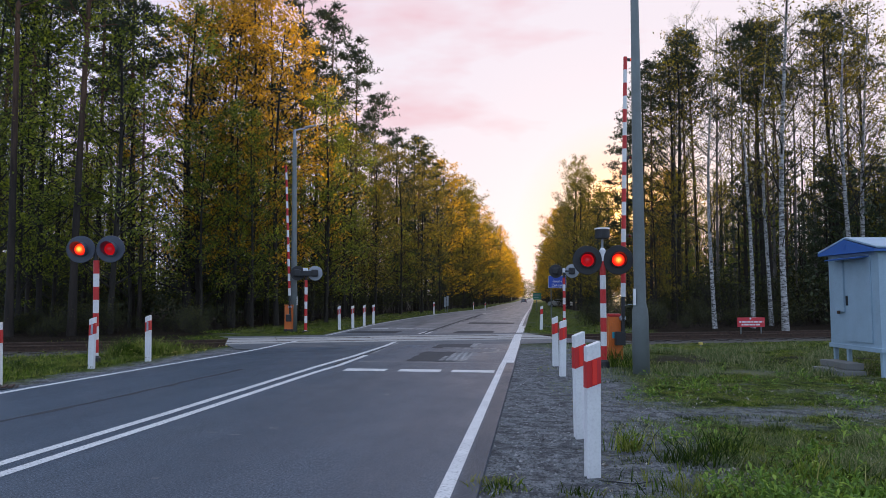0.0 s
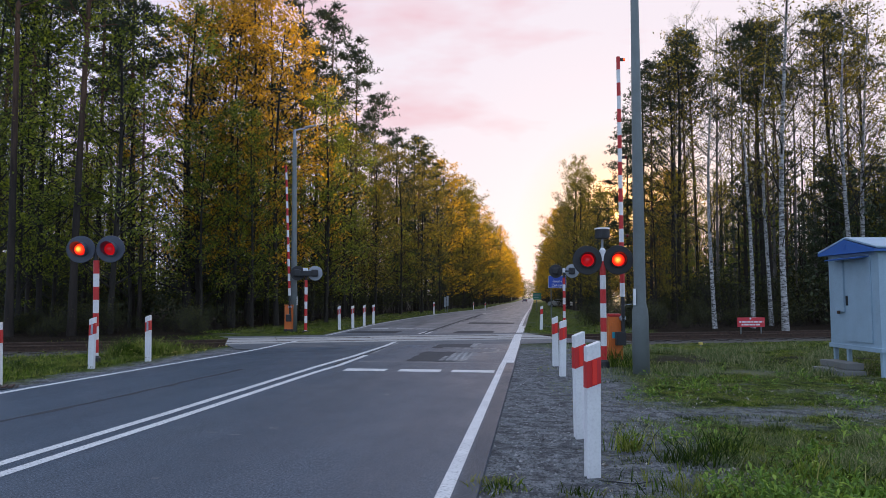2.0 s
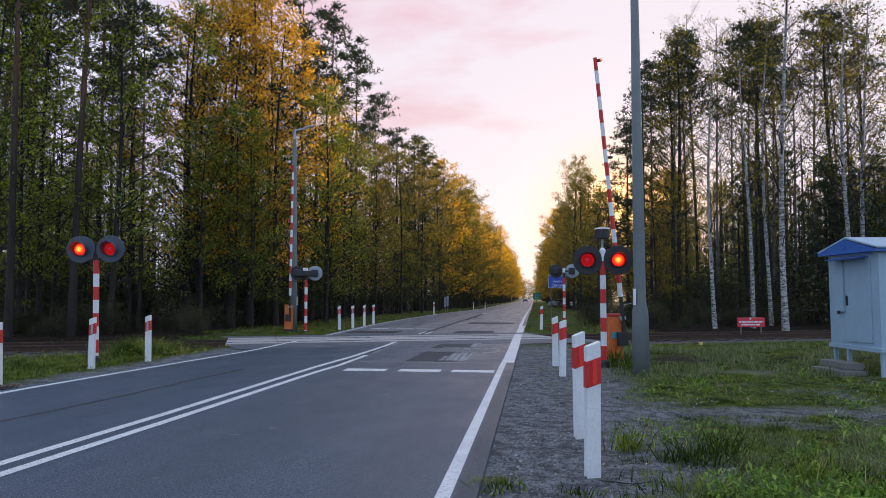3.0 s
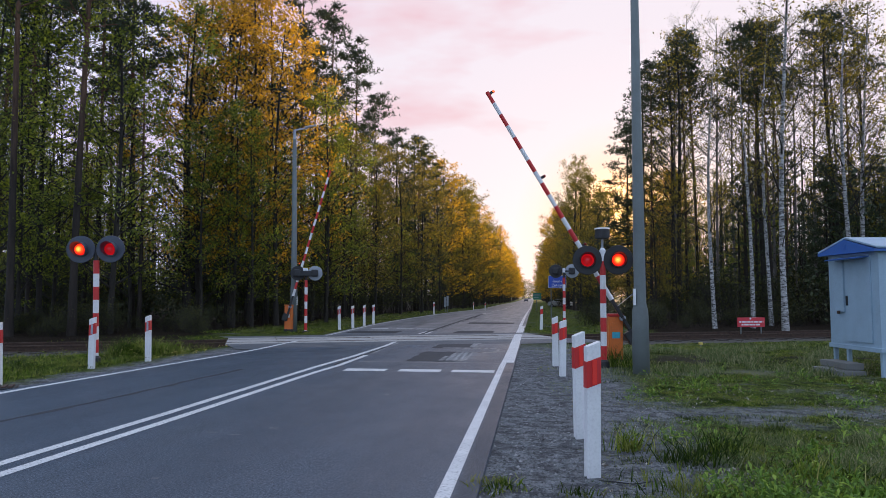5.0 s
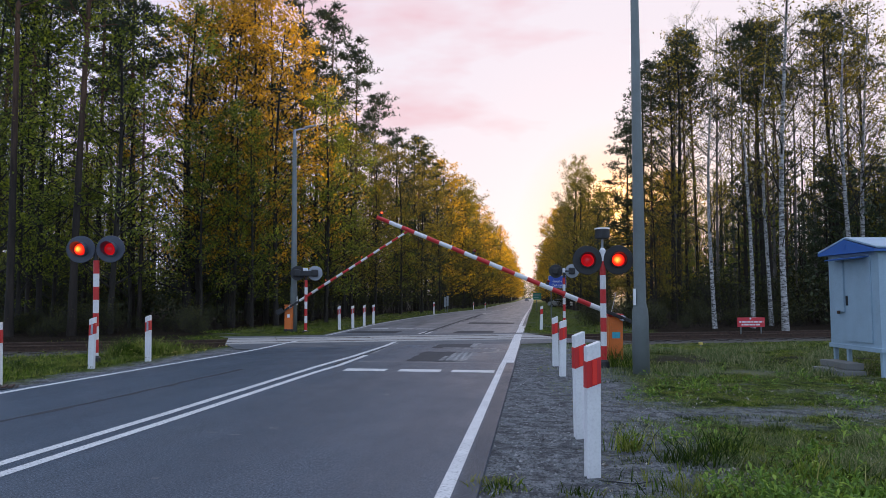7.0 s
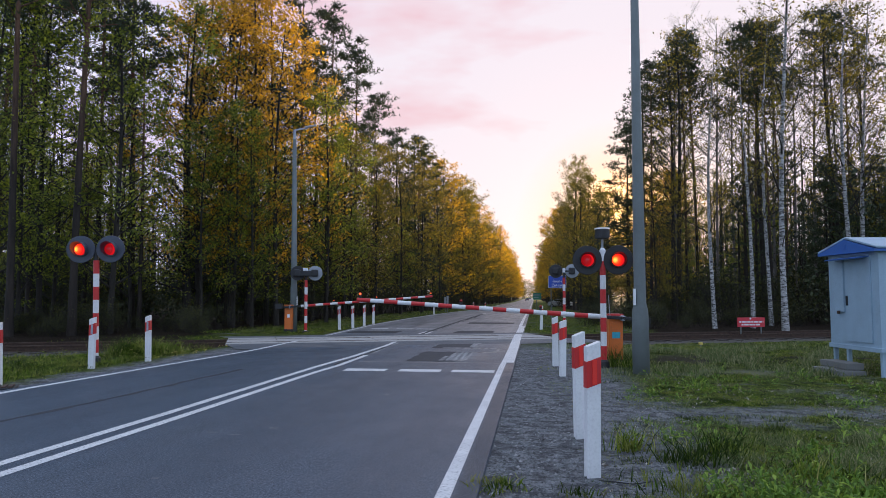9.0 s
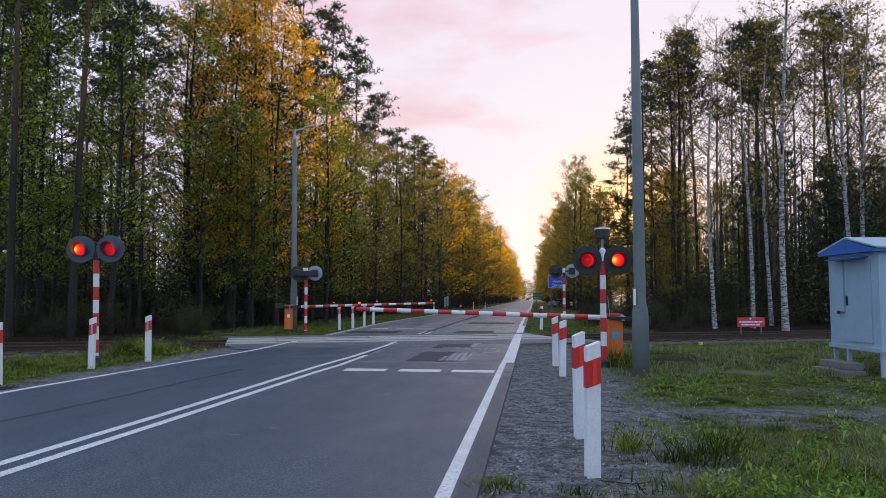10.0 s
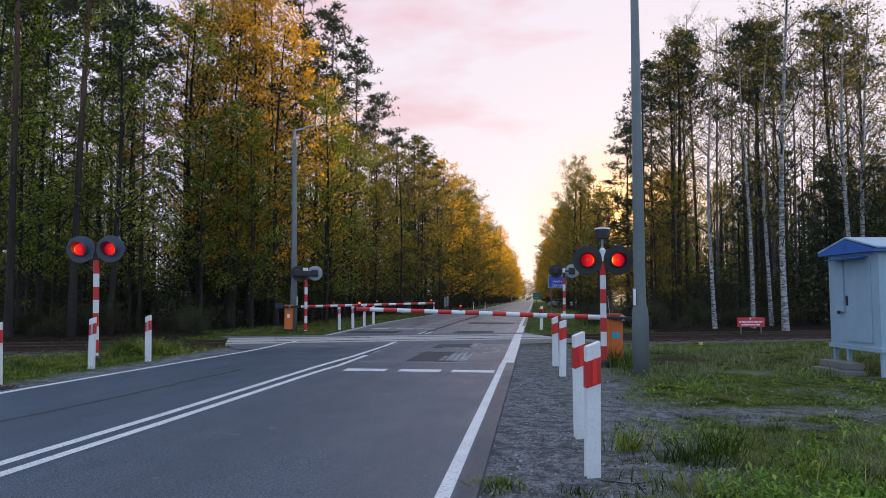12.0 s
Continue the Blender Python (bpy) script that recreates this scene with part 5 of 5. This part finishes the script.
def car(label, paint, m, lights=None):
    root = thing("car", label, "car", m)
    side = [(-2.1, 0.35), (-2.12, 0.75), (-1.9, 0.92), (-1.45, 0.98), (-0.75, 1.42), (0.65, 1.46), (1.45, 1.05), (2.0, 0.98), (2.12, 0.7), (2.1, 0.35)]
    bm = bmesh.new()
    rows_ = []
    for x, tuck in ((-0.86, 0), (-0.88, 1), (0.88, 1), (0.86, 0)):
        rows_.append([bm.verts.new((x * (0.80 if z > 1.2 else 1.0), y, z)) for y, z in side])
    n = len(side)
    for a, b in zip(rows_, rows_[1:]):
        for i in range(n):
            bm.faces.new((a[i], a[(i + 1) % n], b[(i + 1) % n], b[i]))
    bm.faces.new(rows_[0][::-1])
    bm.faces.new(rows_[-1])
    bmesh.ops.recalc_face_normals(bm, faces=bm.faces[:])
    part("body", bm, paint, root)
    for y0, z0, y1, z1, nm in ((-1.40, 1.02, -0.80, 1.39, "rear_window"), (1.40, 1.08, 0.70, 1.43, "windscreen")):
        wb = bmesh.new()
        k = 0.02 if y0 > 0 else -0.02
        q = [wb.verts.new(p) for p in ((-0.7, y0 + k, z0 + 0.015), (0.7, y0 + k, z0 + 0.015), (0.62, y1 + k, z1 + 0.015), (-0.62, y1 + k, z1 + 0.015))]
        wb.faces.new(q)
        part(nm, wb, M_CARGLASS, root)
    for sx in (-1, 1):
        part("side_window", box(sx * 0.80 - 0.03, sx * 0.80 + 0.03, -0.9, 0.9, 1.05, 1.34, 0.01), M_CARGLASS, root)
        for y in (-1.3, 1.35):
            wheel = part("wheel", turned([(0.2, -0.09), (0.3, -0.1), (0.32, -0.06), (0.32, 0.06), (0.3, 0.1), (0.2, 0.09)], 18), M_RUBBER, root, m=pose(sx * 0.78, y, 0.32, 0, 90, 0))
            part("rim", turned([(0.19, -0.095), (0.19, 0.095)], 14), M_GREY, wheel)
        if lights:
            part("tail_light", box(sx * 0.66 - 0.12, sx * 0.66 + 0.12, -2.14, -2.06, 0.72, 0.86, 0.01), lights, root)
    return root


pc = ROAD @ pose(4.6, 125, 0, 0, 0, 68)
pc.translation.z = level(pc.translation.x, pc.translation.y)
car("silver car parked on the grass beside the road", M_CARSILVER, pc)
M_TAIL = Mat("tail_light", (0.5, 0.02, 0.02), 0.2).m
moving_car = car("dark grey car driving away along the road", M_CARDARK, Matrix(), M_TAIL)
moving_car_2 = car("dark car far ahead on the road", M_CARDARK, Matrix(), M_TAIL)

# ---- grass, weeds and grit ----


def blades(name, label, seed, n, place, tall, wide, material=None):
    rs = np.random.RandomState(seed)
    V, F = [], []
    got = 0
    while got < n:
        hit = place(rs)
        if hit is None:
            continue
        cx, cy, count, hscale, spread = hit
        for _ in range(count):
            x, y = cx + rs.normal(0, spread), cy + rs.normal(0, spread)
            z = level(x, y) - 0.01
            h = tall * hscale * rs.uniform(0.4, 1.2)
            a = rs.uniform(0, 6.283)
            dx, dy = math.cos(a) * wide, math.sin(a) * wide
            lx, ly = rs.normal(0, 0.6) * h, rs.normal(0, 0.6) * h
            b0 = len(V)
            V += [(x - dx, y - dy, z), (x + dx, y + dy, z), (x + lx * 0.4 + dx * 0.7, y + ly * 0.4 + dy * 0.7, z + h * 0.6), (x + lx * 0.4 - dx * 0.7, y + ly * 0.4 - dy * 0.7, z + h * 0.6), (x + lx, y + ly, z + h)]
            F += [(b0, b0 + 1, b0 + 2, b0 + 3), (b0 + 3, b0 + 2, b0 + 4)]
            got += 1
    ob = new(name, mesh_of(name, V, F, material or M_GRASS))
    return tagged(ob, label, "grass", kind="stuff")


def right_field(rs):
    y = 3.6 + 19 * rs.uniform() ** 1.35
    x = rs.uniform(0.08 * y + 0.75, 0.68 * y + 0.5)
    d = noise.noise((x * 0.45, y * 0.7, 7)) + 0.6 * noise.noise((x * 1.5, y * 1.9, 2)) + 0.3 * noise.noise((x * 4, y * 4, 5))
    if d < rs.uniform(-0.25, 0.22) or abs((TRACK.inverted() @ Vector((x, y, 0))).y) < 2.4:
        return None
    edge = x - (0.128 * y + 0.5)
    if edge < 1.2 and rs.uniform() > 0.10:
        return None
    if 8.0 < y + 0.9 * noise.noise((x, y, 1)) < 9.5 and x < 5.5 and rs.uniform() > 0.08:
        return None
    lush = max(0.0, noise.noise((x * 1.3, y * 1.3, 11)) + 0.5 * noise.noise((x * 3.5, y * 3.5, 13)))
    return x, y, int(rs.randint(8, 22)), 0.40 + 1.7 * lush * rs.uniform(0.4, 1.3), 0.03 + 0.003 * y


def left_field(rs):
    y = rs.uniform(10, 24)
    u = -8.6 - abs(rs.normal(0, 2.4))
    w = ROAD @ Vector((u, y, 0))
    if abs((TRACK.inverted() @ w).y) < 2.4 or w.y < 8:
        return None
    return w.x, w.y, int(rs.randint(5, 12)), rs.uniform(0.5, 1.2), 0.09


def beyond(rs):
    v = 26 + 110 * rs.uniform() ** 2
    u = rs.uniform(-13, -8.0) if rs.uniform() < 0.6 else rs.uniform(-0.2, 5)
    w = ROAD @ Vector((u, v, 0))
    if abs((TRACK.inverted() @ w).y) < 2.4:
        return None
    return w.x, w.y, int(rs.randint(5, 12)), rs.uniform(0.6, 1.2), 0.15


blades("grass", "short patchy spring grass beside the road", 1, 250000, right_field, 0.055, 0.0034)
blades("grass", "grass strip between the road and the railway", 2, 16000, left_field, 0.09, 0.006)
blades("grass", "green grass verges beyond the crossing", 3, 20000, beyond, 0.09, 0.010)


def near_strip(rs):
    x, y = rs.uniform(1.25, 3.4), rs.uniform(4.5, 5.15)
    return (x, y, 8, rs.uniform(0.6, 1.3), 0.05) if y < 4.95 + 0.3 * noise.noise((x * 1.5, 0, 4)) else None


blades("grass", "dense low grass in the foreground", 4, 9000, near_strip, 0.08, 0.004)

# broad-leaved weeds: each plant a spray of long leaves round a short stem
wr = np.random.RandomState(12)


def weed_plants(name, label, spots_, material):
    V, F = [], []
    for x, y, size in spots_:
        z = level(x, y)
        for k in range(int(wr.randint(7, 15))):
            a, up = wr.uniform(0, 6.283), wr.uniform(0.15, 1.4)
            h0 = size * wr.uniform(0, 0.7)
            d = Vector((math.cos(a) * math.cos(up), math.sin(a) * math.cos(up), math.sin(up)))
            side_ = Vector((-math.sin(a), math.cos(a), 0)) * size * wr.uniform(0.06, 0.12)
            p = Vector((x + wr.normal(0, 0.2) * size, y + wr.normal(0, 0.2) * size, z + h0))
            ln = size * wr.uniform(0.4, 0.9)
            mid_p = p + d * ln * 0.55
            tip = p + d * ln - Vector((0, 0, 0.22 * ln))
            b0 = len(V)
            V += [p, mid_p + side_, tip, mid_p - side_]
            F += [(b0, b0 + 1, b0 + 2), (b0, b0 + 2, b0 + 3)]
    tagged(new(name, mesh_of(name, V, F, material)), label, "weeds", kind="stuff")


spots_ = []
while len(spots_) < 1100:
    y = 4.7 + 9 * wr.uniform() ** 1.9
    x = wr.uniform(0.128 * y + 0.75, 0.68 * y + 0.4)
    d_ = noise.noise((x * 0.9, y * 0.9, 21)) + 0.5 * noise.noise((x * 2.4, y * 2.4, 3))
    if d_ > wr.uniform(-0.05, 0.5) and not (8.0 < y < 9.5 and x < 4.5) and (x > 0.128 * y + 1.2 or wr.uniform() < 0.12):
        spots_.append((x, y, 0.035 + 0.11 * wr.uniform() ** 2.4))
weed_plants("weeds", "broad-leaved green weeds among the grass", spots_, M_WEED)


def dry_far(rs):
    y, x = rs.uniform(12.6, 19.5), rs.uniform(3.0, 12.0)
    if x > 0.62 * y or abs((TRACK.inverted() @ Vector((x, y, 0))).y) < 2.3 or noise.noise((x * 0.7, y * 1.1, 31)) < rs.uniform(-0.1, 0.45):
        return None
    return x, y, int(rs.randint(10, 26)), rs.uniform(0.5, 1.4), 0.10


blades("grass", "pale grey-green herbs on the rough ground by the rails", 41, 10000, dry_far, 0.17, 0.006, M_DRY)


def dry_near(rs):
    cx, cy = ((3.75, 6.4), (3.3, 6.9), (4.1, 7.0), (3.45, 5.9), (3.9, 5.5), (2.65, 6.0))[rs.randint(6)]
    return cx + rs.normal(0, 0.16), cy + rs.normal(0, 0.16), int(rs.randint(8, 20)), rs.uniform(0.3, 1.0), 0.05




def dry_scatter(rs):
    y = 4.7 + 9 * rs.uniform() ** 1.6
    x = rs.uniform(0.128 * y + 0.9, 0.68 * y + 0.4)
    return (x, y, int(rs.randint(4, 12)), rs.uniform(0.3, 1.0), 0.05) if noise.noise((x * 1.2, y * 1.2, 41)) > 0.05 else None


blades("grass", "bleached dead stalks scattered through the grass", 43, 9000, dry_scatter, 0.09, 0.003, M_DRY)
blades("grass", "pale dry tussocks standing in the green grass", 42, 4200, dry_near, 0.17, 0.0025, M_DRY)
left_spots = []
while len(left_spots) < 500:
    v, u = wr.uniform(11, 20), -8.3 - abs(wr.normal(0, 1.6))
    w = ROAD @ Vector((u, v, 0))
    if abs((TRACK.inverted() @ w).y) > 2.2:
        left_spots.append((Vector((w.x, w.y, level(w.x, w.y) + 0.03 + 0.14 * wr.uniform() ** 2)), Vector((0, 0, 1))))
tagged(new("weeds", leaf_mesh("weeds", wr, left_spots, 3000, 0.07, 0.015, M_GRASS)), "low green weeds on the verge by the railway", "weeds", kind="stuff")


def tuft(x, y, n, tall, spread, seed, label, wide=0.006):
    blades("weed_tuft", label, seed, n, lambda rs: (x, y, n, 1.0, spread), tall, wide)


for i, (x, y, n, tall, spread) in enumerate(((-7.5, 17.4, 1100, 0.42, 0.34), (-6.9, 17.6, 500, 0.32, 0.3), (1.72, 6.6, 110, 0.24, 0.09), (2.1, 6.1, 120, 0.22, 0.12), (2.5, 6.4, 110, 0.24, 0.12),
                                             (0.42, 5.35, 160, 0.08, 0.10), (1.75, 5.2, 140, 0.12, 0.16), (0.98, 5.15, 70, 0.07, 0.07), (3.4, 14.3, 160, 0.42, 0.12), (3.75, 14.2, 130, 0.35, 0.12), (2.9, 5.6, 160, 0.2, 0.2))):
    tuft(x, y, n, tall, spread, 100 + i, "tuft of taller green weeds growing on the verge")

V, F = [], []
tube(V, F, [Vector((x, y, level(x, y) + z)) for x, y, z in ((1.2, 5.52, 0.004), (1.3, 5.45, 0.012), (1.42, 5.40, 0.008), (1.52, 5.42, 0.014), (1.6, 5.5, 0.004))], [0.0045] * 5, 6)
tagged(new("cable", mesh_of("cable", V, F, M_RUBBER, True)), "short black cable end lying on the soil", "cable")
dg = thing("drain_grate", "dark iron drain grate set in the bare verge", "grate", pose(-6.85, 10.9, level(-6.85, 10.9), 0, 0, 24))
part("frame", box(-0.30, 0.30, -0.20, 0.20, -0.05, 0.03, 0.008), M_BLACK, dg)
for i in range(6):
    part("grate_bar", box(-0.26 + i * 0.09, -0.20 + i * 0.09, -0.17, 0.17, 0.03, 0.05, 0.004), M_RUST, dg)
fl = []
while len(fl) < 90:
    v, u = wr.uniform(15, 20.5), -8.0 - abs(wr.normal(0, 1.5))
    w = ROAD @ Vector((u, v, 0))
    if abs((TRACK.inverted() @ w).y) > 2.2:
        fl.append((Vector((w.x, w.y, level(w.x, w.y) + 0.09)), Vector((0, 0, 1))))
tagged(new("flowers", leaf_mesh("flowers", wr, fl, 200, 0.05, 0.017, M_SAND)), "small yellow flowers along the verge by the railway", "flowers", kind="stuff")
ym = thing("track_marker", "small pale yellow marker block beside the railway", "marker", pose(7.25, 20.0, level(7.25, 20.0)))
part("block", box(-0.05, 0.05, -0.04, 0.04, 0.05, 0.12, 0.01), M_SAND, ym)
part("stake", box(-0.02, 0.02, -0.02, 0.02, -0.2, 0.05), M_GALV, ym)

# bleached leaf litter lying on the soil between the grass
lit = []
while len(lit) < 1500:
    y = 4.7 + 7 * wr.uniform() ** 1.6
    x = wr.uniform(0.128 * y + 0.45, 0.68 * y + 0.4)
    if noise.noise((x * 1.1, y * 1.1, 51)) > wr.uniform(-0.2, 0.4):
        lit.append((Vector((x, y, level(x, y) + 0.012)), Vector((0, 0, 1))))
tagged(new("leaf_litter", leaf_mesh("leaf_litter", wr, lit, 2600, 0.012, 0.016, M_LITTER)), "bleached dead leaves and bits lying on the soil", "leaf litter", kind="stuff")

# grit and pebbles on the bare verge
rs = np.random.RandomState(8)
V, F = [], []
for _ in range(9000):
    v = 3.6 + 16 * rs.uniform() ** 1.8
    u = -0.42 + abs(rs.normal(0, 0.9)) if rs.uniform() < 0.8 else rs.uniform(-0.4, 3.5)
    w = ROAD @ Vector((u, v, 0))
    z, r_ = level(w.x, w.y), 0.003 + 0.016 * rs.uniform() ** 2.5
    b0 = len(V)
    for d in ((1, 0, 0), (-1, 0, 0), (0, 1, 0), (0, -1, 0), (0, 0, 0.8)):
        k = r_ * rs.uniform(0.7, 1.4)
        V.append((w.x + d[0] * k, w.y + d[1] * k, z + d[2] * k))
    F += [(b0 + a, b0 + b, b0 + 4) for a, b in ((0, 2), (2, 1), (1, 3), (3, 0))]
tagged(new("grit", mesh_of("grit", V, F, M_STONE)), "loose grey grit and pebbles on the verge", "grit", kind="stuff")

# ---- what moves ----


def globe_rows(ob, lit_first):
    """A lamp's globe turns its lit side out for half of each cycle."""
    base_ = ob.matrix_basis.copy()
    half, start = 0.508, 0.31
    rows_ = [(0.0, 0.0 if lit_first else 180.0)]
    a = rows_[0][1]
    n = 0
    while start + n * half < 12.2:
        c = start + n * half
        for dt, da in ((-0.12, 10), (-0.05, 55), (0.01, 112), (0.09, 168)):
            if 0 < c + dt < 12:
                rows_.append((c + dt, a + da))
        a += 180
        n += 1
    rows_.append((12.0, a - 180 + 100))
    walk(ob, [(t, base_ @ pose(0, 0, 0, 0, 0, ang)) for t, ang in rows_])


def motions():
    right = ((0, -1.5), (1.6, -1.5), (1.8, -0.7), (2, 0.1), (2.5, 2.2), (3, 5.2), (3.2, 7.3), (4.0, 15.6), (4.8, 26.5), (5, 30.4), (5.5, 39.6), (6, 50.0), (6.5, 59.3), (7, 67.6), (7.2, 70.5), (8.0, 79.5), (8.8, 85.0), (9.0, 86.0), (9.2, 86.8), (9.5, 87.7), (10, 88.0), (12, 88.0))
    walk(boom_r, [(t, pose(0, 0, 0.957, 0, -a, 0)) for t, a in right])
    left = ((0, -2.3), (2.2, -2.3), (2.5, -1.3), (3, 0.5), (3.2, 1.6), (4, 6.0), (4.8, 12.2), (5, 15.8), (5.2, 19.3), (5.5, 24.4), (6, 34.6), (6.5, 46.0), (6.7, 50.5), (7.2, 61.4), (8, 75.5), (8.8, 84.2), (9.2, 87.0), (9.5, 88.2), (10, 88.5), (12, 88.5))
    walk(boom_l, [(t, pose(0, 0, 0.98, 0, a, 0)) for t, a in left])
    globe_rows(near_lamps[0], False)
    globe_rows(near_lamps[1], True)
    globe_rows(left_lamps[0], True)
    globe_rows(left_lamps[1], False)
    # the lamps at the booms' tips burn steadily, the others flash by turns
    for ob in boom_lamps_r[1:]:
        globe_rows(ob, False)
    for ob in boom_lamps_l[1:]:
        globe_rows(ob, True)
    for ob, u, v0, v1 in ((moving_car, -3.5, 245, 395), (moving_car_2, -3.5, 470, 580)):
        rows_ = []
        for i in range(7):
            v = v0 + (v1 - v0) * i / 6
            w = ROAD @ Vector((u, v, 0))
            rows_.append((2.0 * i, pose(w.x, w.y, sink(v), 0, 0, TURN)))
        walk(ob, rows_)


motions()
